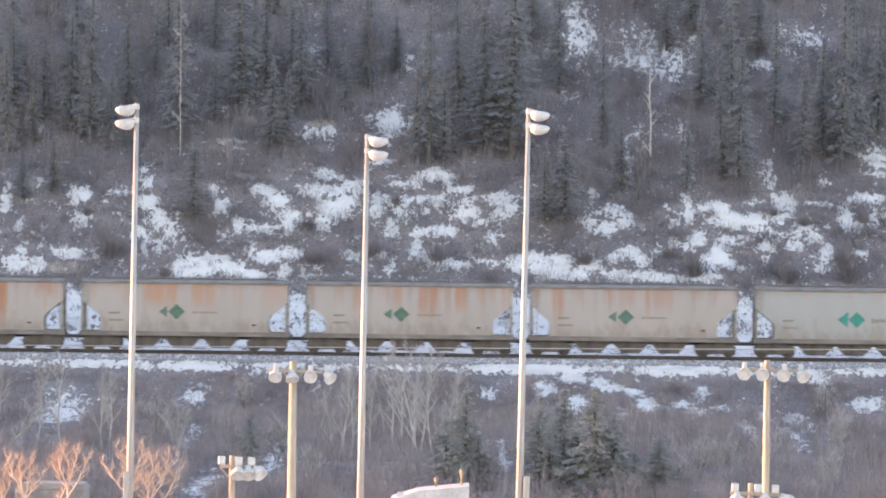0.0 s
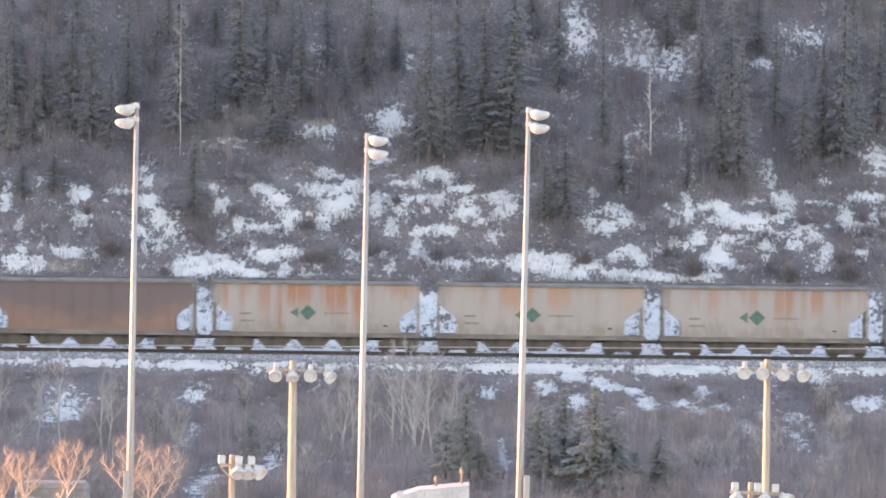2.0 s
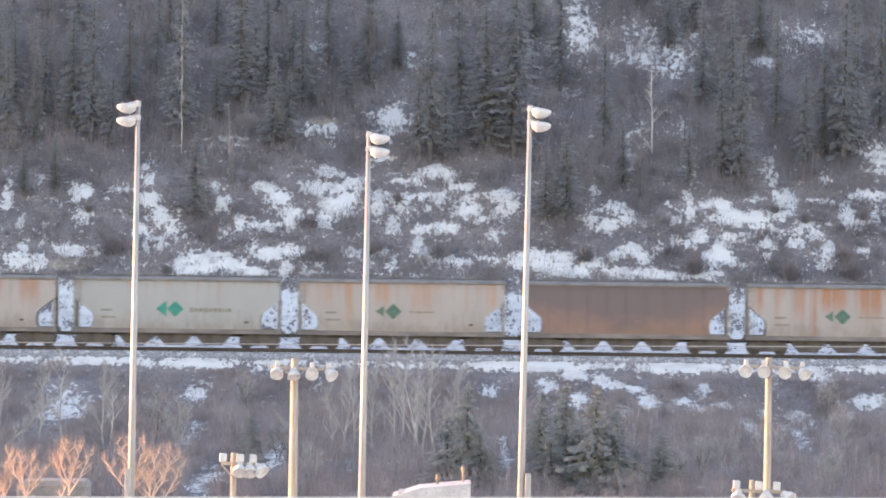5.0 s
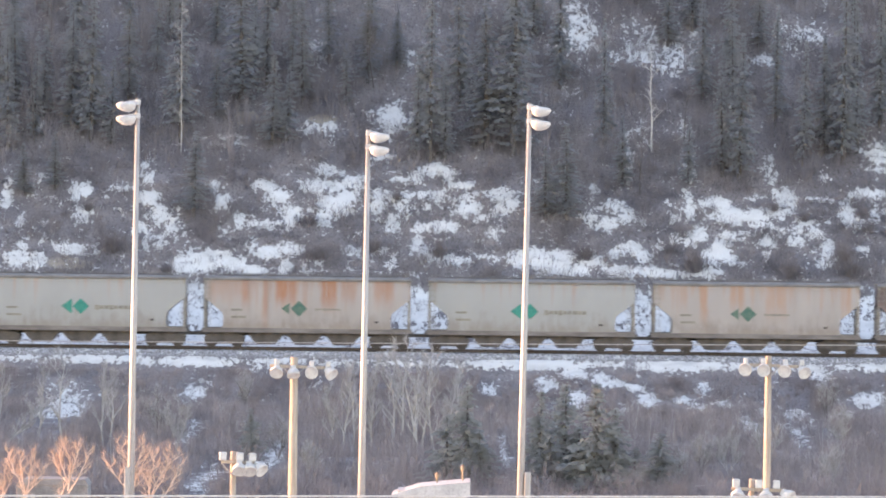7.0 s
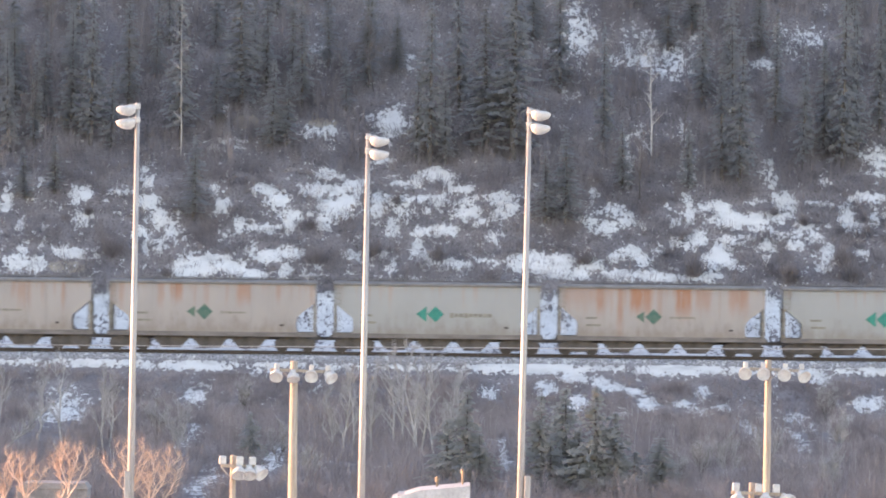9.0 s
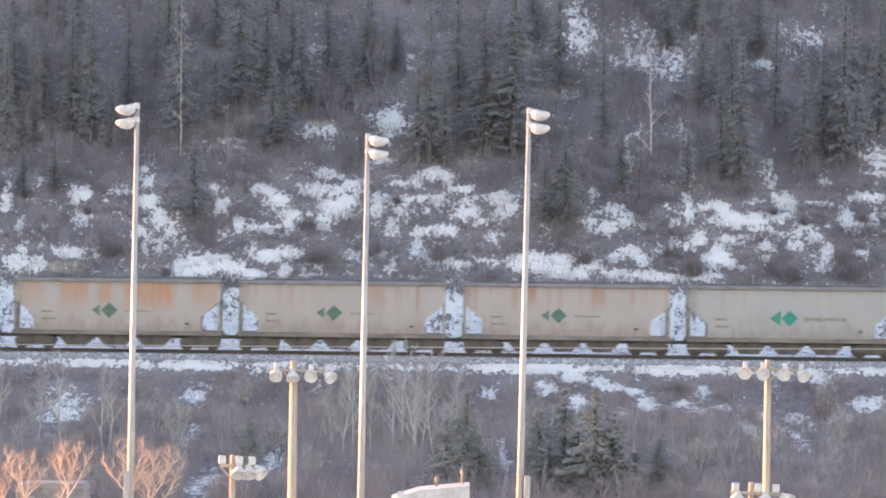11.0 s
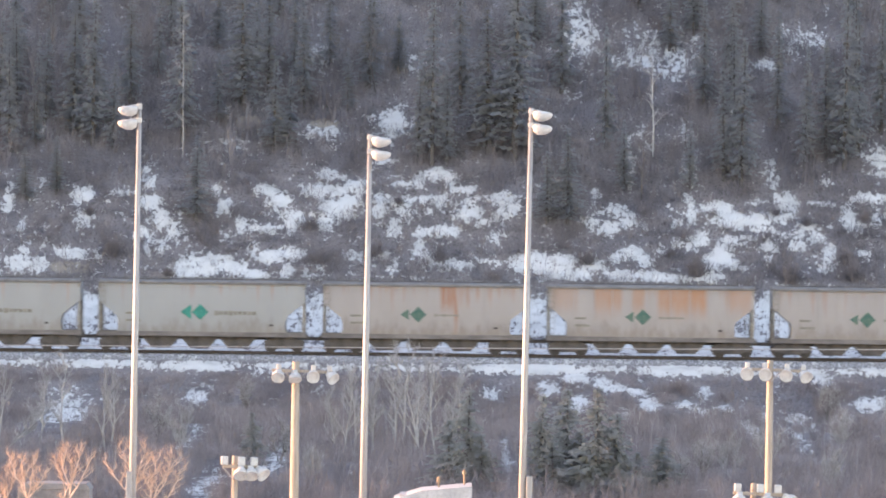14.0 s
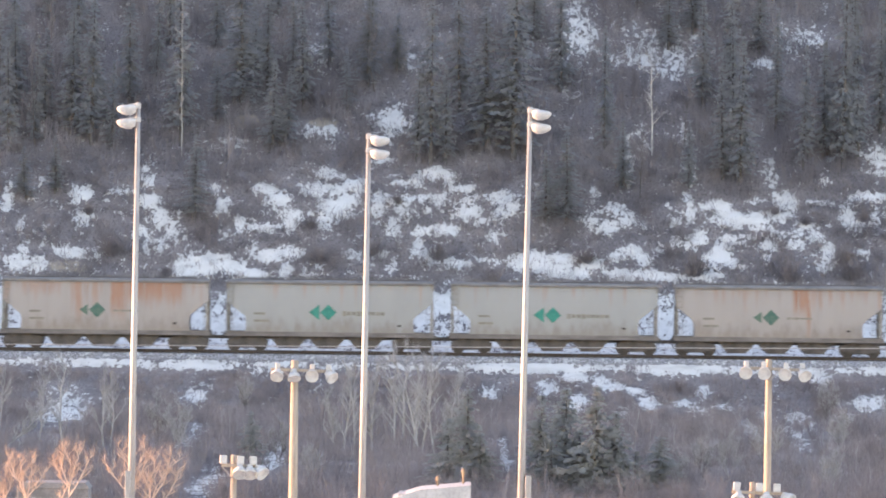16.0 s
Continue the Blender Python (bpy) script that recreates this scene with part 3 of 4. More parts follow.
    # painted marks, raised a hair above the sheet
    if bright in ("grey", "old"):
        ink = TEAL if bright == "grey" else DULL_TEAL
        side = -1.542
        shift = 0.32 if bright == "grey" else -0.12
        bm = bmesh.new()
        prism(bm, [(0.13, 2.64), (-0.42, 3.18), (-0.97, 2.64), (-0.42, 2.1)], side - 0.012, side)
        part("diamond_mark", bm, ink, body, "teal diamond mark").matrix_basis = pose(shift, 0, 0)
        bm = bmesh.new()
        prism(bm, [(-1.02, 3.16), (-1.02, 2.12), (-1.72, 2.64)] if bright == "grey" else [(-1.06, 3.02), (-1.06, 2.26), (-1.6, 2.64)], side - 0.012, side)
        part("arrow_mark", bm, ink, body, "teal arrow mark").matrix_basis = pose(shift, 0, 0)
        bm = bmesh.new()
        tall = 0.17 if bright == "grey" else 0.09
        x, step = (0.86 if bright == "grey" else 0.55), (0.32 if bright == "grey" else 0.19)
        for i in range(9):
            up = tall * (1.2 if i in (0, 3) else 0.85)
            box(bm, x, x + step * 0.8, side - 0.008, side, 2.62 - up, 2.62 + up * 0.6)
            x += step
        part("lettering", bm, FADED_INK, body, "row of dark letter-like bars")
        bm = bmesh.new()
        for z, w in ((2.52, 0.75), (2.04, 1.0)):
            box(bm, -5.1, -5.1 + w, -1.54, -1.52, z - 0.07, z + 0.07)
        part("number_bars", bm, FADED_INK, body)
        bm = bmesh.new()
        box(bm, 4.55, 4.8, -1.535, -1.5, 1.72, 1.85)
        part("placard", bm, DARK_STEEL, body)
    return car


ROOF_EDGE = mottled("dusty_roof_steel", (0.15, 0.142, 0.135), (0.21, 0.2, 0.19), 1.2, 0.8, relief=0.004)
SILL = mottled("dirty_sill_paint", (0.145, 0.13, 0.124), (0.22, 0.2, 0.188), 0.8, 0.8, stretch=(0.5, 1, 2), relief=0.004)
ENDS = mottled("dusty_end_paint", (0.22, 0.2, 0.18), (0.33, 0.31, 0.27), 1.5, 0.8, relief=0.004)
# kind of car and how rusty it is, from the head of what is seen backwards
CONSIST = [("grey", 0.1), ("old", 0.5), ("old", 0.5), ("old", 0.4), ("old", 0.8), ("soot", 0.6), ("old", 0.5), ("grey", 0.05), ("old", 0.6),
           ("grey", 0.05), ("old", 0.4), ("old", 0.3), ("old", 0.4), ("old", 0.4), ("grey", 0.05), ("grey", 0.1), ("old", 0.5), ("blue", 0.1)]
# the great rust stains of each car, by its place in the train: middle, half width, length, strength
STAINS = {
    1: [(-5.1, 0.4, 2, 0.7), (-1.7, 0.12, 1.4, 0.6), (-0.6, 0.5, 1.2, 0.45), (0.9, 0.15, 1.8, 0.6), (1.9, 0.7, 1.4, 0.45)],
    2: [(-3.5, 0.35, 1.7, 0.6), (-0.8, 0.35, 1.5, 0.5), (1.3, 0.7, 2.0, 0.8), (2.6, 0.15, 2, 0.7), (3.5, 0.4, 1.6, 0.8), (4.9, 0.15, 1.2, 0.5)],
    3: [(-1.65, 1.2, 1.5, 0.85), (1.25, 0.85, 1.5, 0.8), (6, 0.9, 1.5, 0.4), (-3.8, 0.3, 1.5, 0.4)],
    4: [(-6.1, 0.15, 1.8, 0.8), (-4.95, 0.12, 1.8, 0.6), (-3.45, 0.35, 1.9, 0.8), (-2.5, 0.2, 3.4, 0.7), (-1.15, 0.9, 1.5, 1.0), (1.35, 0.8, 1.9, 0.95),
        (2.8, 0.35, 2.7, 1.0), (5.6, 0.6, 0.9, 0.6)],
    6: [(-5, 0.4, 1.5, 0.5), (-3.55, 0.25, 2.3, 0.8), (-1.3, 0.5, 1.5, 0.75), (1.35, 0.75, 2.1, 0.55), (6.2, 0.15, 1.7, 0.8)],
    8: [(-5.6, 1.1, 1.3, 0.4), (-4.1, 0.3, 1.7, 0.7), (-2.8, 0.2, 3, 0.7), (-1.4, 0.8, 1.6, 0.95), (1.45, 0.55, 1.7, 1.0), (2.8, 0.6, 1.4, 0.55), (5.2, 0.7, 1.5, 0.65)],
    10: [(-2.4, 0.4, 1.2, 0.8), (2.1, 0.5, 1.3, 0.65), (-3.5, 0.2, 1.5, 0.5), (4.4, 0.15, 1.2, 0.5)],
    11: [(2.4, 0.5, 1.6, 0.45), (5.1, 0.12, 1.9, 0.6), (1.7, 0.12, 1, 0.4)],
    12: [(-5.8, 0.9, 1.5, 0.45), (-2.9, 0.95, 1.6, 0.8), (-0.85, 0.4, 1.6, 0.7), (2.1, 1.8, 1.7, 0.95), (5.9, 0.9, 1.6, 0.6)],
    13: [(1.5, 0.6, 1.5, 0.85), (1.95, 0.12, 3.6, 0.75), (2.8, 0.15, 1.3, 0.5), (3.4, 0.12, 0.9, 0.5), (-4.3, 0.12, 0.9, 0.4)],
    16: [(-1.8, 0.2, 2.3, 0.75), (-0.7, 0.2, 1.5, 0.6), (0.9, 0.55, 2.0, 0.9), (3.4, 2.1, 1.3, 0.8), (-4.5, 1.2, 0.8, 0.4)],
}


def build_train():
    cars = []
    for k, (kind, amount) in enumerate(CONSIST):
        tone = {"grey": GREY, "old": CREAM, "soot": (0.25, 0.156, 0.128), "blue": (0.05, 0.07, 0.2)}[kind]
        paint = hopper_paint("hopper_paint_" + kind, tone, RUST if k % 3 else PALE_RUST, amount, 1.7 + k * 2.3, STAINS.get(k, ()), 0.9 if kind == "soot" else 0.0)
        car = hopper_car(k, paint, kind)
        car.matrix_basis = pose(27.98 - PITCH * k, TRACK_Y, 0)
        cars.append((car, 27.98 - PITCH * k))
    return cars


TRAIN = build_train()


# ---- the sports ground in front: light masts, posts, roofs ----
def flood_head(name, parent, m, size=(0.8, 0.72, 0.72), shell=LAMP_SHELL):
    """A floodlight: a flared bowl with a gear box behind it; it points along +x and down."""
    bm = bmesh.new()
    rings = []
    for x, r in ((0.0, 0.1), (0.05, 0.19), (0.18, 0.26), (0.38, 0.295), (0.52, 0.3), (0.5, 0.27), (0.36, 0.2)):
        rings.append([bm.verts.new((x, r * math.cos(a) , r * math.sin(a))) for a in np.linspace(0, math.tau, 17)[:-1]])
    for a, b in zip(rings, rings[1:]):
        for i in range(16):
            bm.faces.new((a[i], a[(i + 1) % 16], b[(i + 1) % 16], b[i]))
    bm.faces.new(rings[0][::-1]), bm.faces.new(rings[-1])
    head = part(name, bm, shell, parent, "white floodlight bowl", True)
    bm = bmesh.new()
    box(bm, -0.2, 0.02, -0.12, 0.12, -0.12, 0.14, 0.03)
    part("gear_box", bm, shell, head)
    head.matrix_basis = m @ Matrix.Diagonal((*size, 1))
    return head


def area_light(parent):
    """A long hooded floodlight: flat on top, a deep rounded belly below, narrower at its outer end (+x)."""
    bm = bmesh.new()
    rings = []
    for x, w, up, down in ((0.0, 0.1, 0.06, 0.1), (0.04, 0.17, 0.09, 0.2), (0.2, 0.22, 0.11, 0.29), (0.4, 0.22, 0.11, 0.27), (0.56, 0.19, 0.1, 0.2), (0.67, 0.13, 0.07, 0.12), (0.71, 0.05, 0.03, 0.04)):
        ring = []
        for a in np.linspace(0, math.tau, 17)[:-1]:
            c, d = math.cos(a), math.sin(a)
            ring.append(bm.verts.new((x, w * c, (up if d > 0 else down) * math.copysign(abs(d) ** 0.8, d))))
        rings.append(ring)
    for a, b in zip(rings, rings[1:]):
        for i in range(16):
            bm.faces.new((a[i], a[(i + 1) % 16], b[(i + 1) % 16], b[i]))
    bm.faces.new(rings[0][::-1]), bm.faces.new(rings[-1])
    return part("floodlight", bm, LAMP_SHELL, parent, "white hooded floodlight", True)


def light_mast(x, y, top, lean, aim, boxed):
    mast = thing("light_mast", pose(x, y, -6, 0, lean, 0), "tall slender galvanised light mast with two floodlights", "light mast", "sports ground masts")
    high = top + 6
    bm = bmesh.new()
    tube(bm, (0, 0, 0), (0, 0, high), 0.155, 0.085, 14)
    part("pole", bm, STEEL, mast, "galvanised steel pole", True)
    bm = bmesh.new()
    tube(bm, (0, 0, -0.1), (0, 0, 0.25), 0.35, 0.32, 14)
    part("footing", bm, STEEL, mast)
    for z in (high - 0.26, high - 0.76):
        bm = bmesh.new()
        tube(bm, (0, 0, z + 0.2), (aim * 0.34, -0.02, z + 0.15), 0.035, 0.035, 8)
        box(bm, -0.1, 0.1, -0.1, 0.1, z + 0.02, z + 0.22, 0.03)
        part("bracket", bm, LAMP_SHELL, mast)
        hood = area_light(mast)
        hood.matrix_basis = Matrix.Translation((aim * 0.08, -0.08, z + 0.06)) @ pose(0, 0, 0, 0, 0, 0 if aim > 0 else 180) @ pose(0, 0, 0, 0, 4, -10 * aim)
    if boxed:
        bm = bmesh.new()
        box(bm, boxed - 0.11, boxed + 0.11, -0.2, 0.0, 4.6, 6.05, 0.02)
        part("switch_cabinet", bm, STEEL, mast, "grey metal switch cabinet")


light_mast(-11.56, 220, 13.72, 0.4, -1, -0.12)
light_mast(-3.0, 220, 12.68, 0.45, 1, 0)
light_mast(2.88, 220, 13.72, 0.7, 1, 0.26)


def lamp_post(x, y, top, arm, boxes, bowls, turn, thick=0.2, bulk=1.0):
    """A wooden post with a crossarm: gear boxes stand on the arm, bowls hang under it, each bowl with its own bearing."""
    post = thing("lamp_post", pose(x, y, -6, 0, 0.15, 0), "weathered wooden post with crossarm of floodlights", "lamp post", "wooden posts")
    high = top + 6
    bm = bmesh.new()
    tube(bm, (0, 0, 0), (0, 0, high), thick, thick * 0.74, 12)
    part("pole", bm, POST_WOOD, post, "weathered wooden pole", True)
    place_arm = Matrix.Translation((0, 0, high - 0.38)) @ pose(0, 0, 0, 0, 1.5, turn)
    bm = bmesh.new()
    box(bm, *arm, -0.24, -0.16, -0.06, 0.06, 0.01)
    crossarm = part("crossarm", bm, POST_WOOD, post)
    crossarm.matrix_basis = place_arm
    for h in boxes:
        bm = bmesh.new()
        box(bm, h - 0.13 * bulk, h + 0.13 * bulk, -0.34, -0.1, 0.05, 0.05 + 0.31 * bulk, 0.04)
        part("gear_box", bm, LAMP_SHELL, crossarm)
    for h, bearing, drop in bowls:
        flood_head("floodlight", post, place_arm @ Matrix.Translation((h, -0.3, -0.1)) @ pose(0, 0, 0, 0, drop, bearing), (0.6, 0.9, 0.9))
    for s in (-1, 1):
        bm = bmesh.new()
        tube(bm, (s * 0.42, -0.2, high - 0.42), (s * 0.04, -0.12, high - 0.85), 0.025, 0.025, 6)
        part("brace", bm, STEEL, post)


lamp_post(-6.03, 240, 3.66, (-0.98, 1.5), (-0.7, 0.7, 1.36), ((-0.7, 262, 40), (-0.06, 285, 62), (0.68, 272, 22), (1.36, 318, 34)), 3, 0.2, 0.75)
lamp_post(13.17, 240, 3.94, (-1.05, 1.5), (-0.92, -0.22, 0.68, 1.34), ((-0.92, 266, 20), (-0.22, 276, 20), (0.68, 262, 20), (1.34, 300, 28)), -2, 0.17, 0.75)
lamp_post(-7.57, 215, 0.89, (-0.45, 0.85), (-0.4, 0.22, 0.68), ((0.2, 270, 50), (0.56, 275, 50), (0.86, 318, 36)), 6, 0.14)
lamp_post(11.25, 215, 0.13, (-0.75, 1.1), (-0.58, 0.24, 0.88), ((-0.5, 262, 50), (0.5, 275, 50), (1.18, 325, 30)), 0, 0.13)


RED_BARK = mottled("ruddy_bark", (0.5, 0.4, 0.33), (0.62, 0.5, 0.43), 2, 0.9)
SHED_WALL = mottled("pale_siding", (0.38, 0.36, 0.35), (0.5, 0.48, 0.46), 1.5, 0.8, relief=0.004)
CRATE_STEEL = mottled("dull_grey_steel", (0.2, 0.2, 0.2), (0.27, 0.265, 0.26), 1.2, 0.75, relief=0.004)
SHED_ROOF = mottled("pale_roof_metal", (0.38, 0.38, 0.38), (0.5, 0.5, 0.5), 1.0, 0.6, relief=0.004)
COPPER = mottled("brown_vent_metal", (0.22, 0.16, 0.11), (0.34, 0.25, 0.17), 5, 0.6, 0.0, relief=0.002)


# ---- vegetation ----
def soup(name, verts, faces, mat):
    mesh = bpy.data.meshes.new(name)
    mesh.from_pydata(verts if isinstance(verts, list) else verts.tolist(), [], faces if isinstance(faces, list) else faces.tolist())
    mesh.materials.append(mat)
    return mesh


def unit(v):
    return v / np.maximum(np.linalg.norm(v, axis=-1, keepdims=True), 1e-9)


def blades(base, way, length, width, rng):
    """Tapered twigs as slim three-sided spikes: a flat triangle each, turned at random about its own line."""
    turn = rng.uniform(0, math.pi, len(base))
    side = np.stack([np.cos(turn), np.sin(turn), np.zeros(len(base))], -1) * width[:, None] * 0.5
    tip = base + way * length[:, None]
    return np.stack([base - side, base + side, tip], 1)


def twig_fan(centre, tall, stems, lean, rng, thick=0.035):
    """Bare shrubs: stems that fan out from each centre, each with side twigs."""
    n = len(centre)
    base = np.repeat(centre, stems, 0) + rng.normal(0, 1, (n * stems, 3)) * np.array([0.25, 0.25, 0.0])
    high = np.repeat(tall, stems) * rng.uniform(0.45, 1.0, n * stems)
    way = unit(np.stack([rng.normal(0, lean, n * stems), rng.normal(0, lean, n * stems), np.ones(n * stems)], -1))
    out = [blades(base, way, high, np.full(n * stems, thick) * (0.6 + 0.25 * high), rng)]
    for _ in range(4):
        start = base + way * (high * rng.uniform(0.25, 0.85, n * stems))[:, None]
        off = unit(way + rng.normal(0, 0.55, way.shape))
        out.append(blades(start, off, high * rng.uniform(0.2, 0.45, n * stems), np.full(n * stems, thick * 0.75), rng))
    return np.concatenate(out).reshape(-1, 3)


def brush(name, label, x0, x1, y0, y1, count, tall, stems, lean, seed, mat, snow_keep=0.12, thick=0.035):
    rng = np.random.default_rng(seed)
    x, y = rng.uniform(x0, x1, count), rng.uniform(y0, y1, count)
    clump = 0.5 + 0.5 * waves(x, y, seed + 50, 3, 11)
    keep = rng.uniform(0, 1, count) < np.clip(1.15 - 1.35 * snow_at(x, y), snow_keep, 1) * np.clip(0.35 + clump, 0.25, 1)
    x, y = x[keep], y[keep]
    high = rng.uniform(*tall, len(x)) * np.where(snow_at(x, y) > 0.55, 0.55, 1.0)
    # brush lowered on the camera's side so the bank's snow patches show
    near_snow = np.maximum(snow_at(x, y + 1.2), snow_at(x, y + 2.4))
    high = np.where((y > 375) & (y < 395) & (near_snow > 0.55), high * 0.45, high)
    # strips cut low along the camera's sight line to snow patches on the flat
    for cx, cy, rx, _, _ in SNOW_FLAT + SNOW_BANK:
        if cy < 384:
            sight_strip = (np.abs(x - cx) < rx * 1.1) & (y < cy + 9) & (y > cy - 30)
            high = np.where(sight_strip, np.where(y > cy - 14, high * 0.08, high * 0.3), high)
    verts = twig_fan(np.stack([x, y, height_at(x, y) - 0.05], -1), high, stems, lean, rng, thick)
    faces = np.arange(len(verts)).reshape(-1, 3)
    tagged(new(name, soup(name, verts, faces, mat)), label, "brush", kind="stuff")


brush("hillside_brush", "dense bare grey-brown brush on the hillside", -37, 37, 413, 449, 9500, (0.45, 1.6), 12, 0.45, 21, TWIGS, 0.1)
brush("snow_shrubs", "low dark shrubs that poke through the snow", -37, 37, 413, 432, 4200, (0.25, 0.7), 14, 0.6, 25, TWIGS, 0.45, 0.045)
brush("tall_hillside_brush", "tall bare saplings among the hillside trees", -37, 37, 427, 449, 1000, (1.6, 4.0), 7, 0.16, 22, TWIGS, 0.06, 0.04)
brush("bank_brush", "low bare purple-brown brush on the railway bank", -36, 36, 380, 393.6, 3400, (0.5, 1.3), 20, 0.6, 23, BANK_TWIGS, 0.05, 0.028)
brush("trackside_brush", "dense rounded bare brush below the railway bank", -36, 36, 306, 384, 5600, (0.7, 1.8), 22, 0.6, 26, BANK_TWIGS, 0.05, 0.026)
brush("trackside_thicket", "taller dark bare thicket below the railway", -36, 36, 308, 380, 1150, (1.5, 2.8), 18, 0.35, 27, BANK_TWIGS, 0.05, 0.03)
brush("trackside_saplings", "tall pale bare saplings below the railway", -36, 36, 320, 380, 130, (2.0, 3.8), 3, 0.1, 24, PALE_TWIGS, 0.1, 0.026)


def round_shrubs():
    """Round bare shrubs that stand alone in the snow: across, depth, half width."""
    rows = [(23.6, 424.4, 0.55), (30.0, 423.9, 0.65), (25.7, 423.4, 0.65), (17.7, 418.2, 1.15), (24.4, 417.5, 1.15), (28.3, 419.4, 1.05),
            (-0.5, 419.8, 0.95), (-9.5, 422.3, 0.7), (-25.4, 423.6, 0.6), (-23.5, 419.5, 1.1), (-3.4, 424.8, 0.6), (3.5, 416.8, 1.0),
            (10.1, 419.2, 0.95), (28.8, 418.0, 1.05), (-19.6, 417.5, 0.55), (-8.9, 419.0, 0.85), (-4.9, 420.0, 0.75), (15.9, 420.2, 0.65)]
    rng = np.random.default_rng(91)
    meshes = []
    for i in range(4):
        n = 190
        a, lean = rng.uniform(0, math.tau, n), rng.uniform(0, 1.25, n)
        way = np.stack([np.cos(a) * np.sin(lean), np.sin(a) * np.sin(lean), np.cos(lean) + 0.12], -1)
        base = rng.normal(0, 0.12, (n, 3)) * np.array([1, 1, 0.2])
        long = rng.uniform(0.75, 1.15, n)
        tris = [blades(base, way, long, np.full(n, 0.035), rng)]
        for _ in range(5):
            start = base + way * (long * rng.uniform(0.35, 0.95, n))[:, None]
            tris.append(blades(start, unit(way + rng.normal(0, 0.6, way.shape)), long * rng.uniform(0.15, 0.35, n), np.full(n, 0.025), rng))
        verts = np.concatenate(tris).reshape(-1, 3)
        meshes.append(soup("round_shrub", verts, np.arange(len(verts)).reshape(-1, 3), TWIGS))
    for i, (x, y, r) in enumerate(rows):
        ob = tagged(new("round_shrub", meshes[i % 4]), "round bare grey-brown shrub standing in the snow", "shrub", "round shrubs")
        ob.matrix_basis = pose(x, y, float(height_at(x, y)) - 0.1, 0, 0, 70 * i) @ Matrix.Diagonal((r * 1.35, r * 1.2, r * 1.2, 1))


round_shrubs()


def spruce(h, spread, seed, mat):
    """A spruce: tapered trunk, whorls of drooping limbs, each limb hung with small clumps of needles."""
    rng = np.random.default_rng(seed)
    tree = thing("spruce_tree", pose(0, 0, -50), "dark green spruce tree with snow-free drooping branches", "tree", "spruces")
    bm = bmesh.new()
    tube(bm, (0, 0, -0.3), (0, 0, h * 0.97), 0.012 * h + 0.03, 0.015, 8)
    limbs = []
    z = h * rng.uniform(0.06, 0.14)
    verts, faces = [], []
    while z < h * 0.985:
        reach = spread * (1 - z / h) ** 0.75 * (0.75 if z < h * 0.2 else 1.0)
        for _ in range(int(rng.integers(5, 8))):
            a = rng.uniform(0, math.tau)
            l = max(0.12, reach * rng.uniform(0.45, 1.15))
            droop = rng.uniform(0.1, 0.5)
            tip = np.array([math.cos(a) * l, math.sin(a) * l, z - droop * l])
            root = np.array([0, 0, z])
            if l > 0.5:
                limbs.append((root, tip))
            steps = max(3, int(l / 0.1))
            for i in range(steps):
                f = (i + rng.uniform(0.4, 1.1)) / steps
                c = root + (tip - root) * f + rng.normal(0, 0.05, 3)
                s = rng.uniform(0.09, 0.2) * (0.6 + 0.4 * min(1, l))
                out = np.array([math.cos(a), math.sin(a), -0.35]) * s * rng.uniform(0.8, 1.4)
                across = np.array([-math.sin(a), math.cos(a), rng.normal(0, 0.3)]) * s * 0.7
                sag = np.array([0, 0, -s * rng.uniform(0.3, 1.0)])
                k = len(verts)
                verts += [c - out * 0.6, c + across + sag, c + out, c - across + sag, c + np.array([0, 0, 0.05])]
                faces += [(k, k + 1, k + 4), (k + 1, k + 2, k + 4), (k + 2, k + 3, k + 4), (k + 3, k, k + 4)]
        z += rng.uniform(0.13, 0.28) * (0.6 + h / 20)
    for root, tip in limbs[::3]:
        tube(bm, root, root + (tip - root) * 0.7, 0.022, 0.006, 4)
    part("trunk", bm, BARK, tree, "grey-brown trunk")
    crown = new("crown", soup("crown", [tuple(v) for v in verts], faces, mat))
    crown.parent = tree
    return tree


def place(first, m, size, label=""):
    t = copy_thing(first, m)
    t.scale = size
    return tagged(t, label)


def remove(first):
    for o in (*first.children_recursive, first):
        bpy.data.objects.remove(o)


# across, depth, height, half width
HILL_SPRUCES = [(-25.8, 431.3, 11.3, 1.1), (-27.2, 432.1, 9.3, 1.0), (-21.4, 438.0, 7.1, 0.6), (-19.2, 431.1, 13.1, 1.2), (-16.8, 433.1, 5.4, 0.7), (-12.6, 430.2, 6.8, 0.9), (-11.5, 430.8, 5.8, 0.7), (-15.0, 434.8, 10.6, 1.5), (-1.1, 428.9, 13.6, 1.2), (-17.9, 423.1, 6.3, 1.1), (4.9, 429.5, 14.7, 1.8), (3.0, 429.8, 11.0, 1.6), (8.7, 423.0, 7.1, 1.1), (7.2, 422.8, 5.4, 0.9), (20.0, 427.8, 8.3, 1.0), (21.2, 427.4, 11.0, 1.1), (28.8, 429.6, 13.9, 1.1), (27.5, 430.7, 8.4, 0.9), (29.9, 430.5, 10.7, 0.8), (-28.0, 425.8, 4.3, 0.7), (-30.2, 425.3, 3.9, 0.7), (-29.9, 430.9, 8.2, 0.6), (-24.3, 431.0, 6.6, 0.7)]
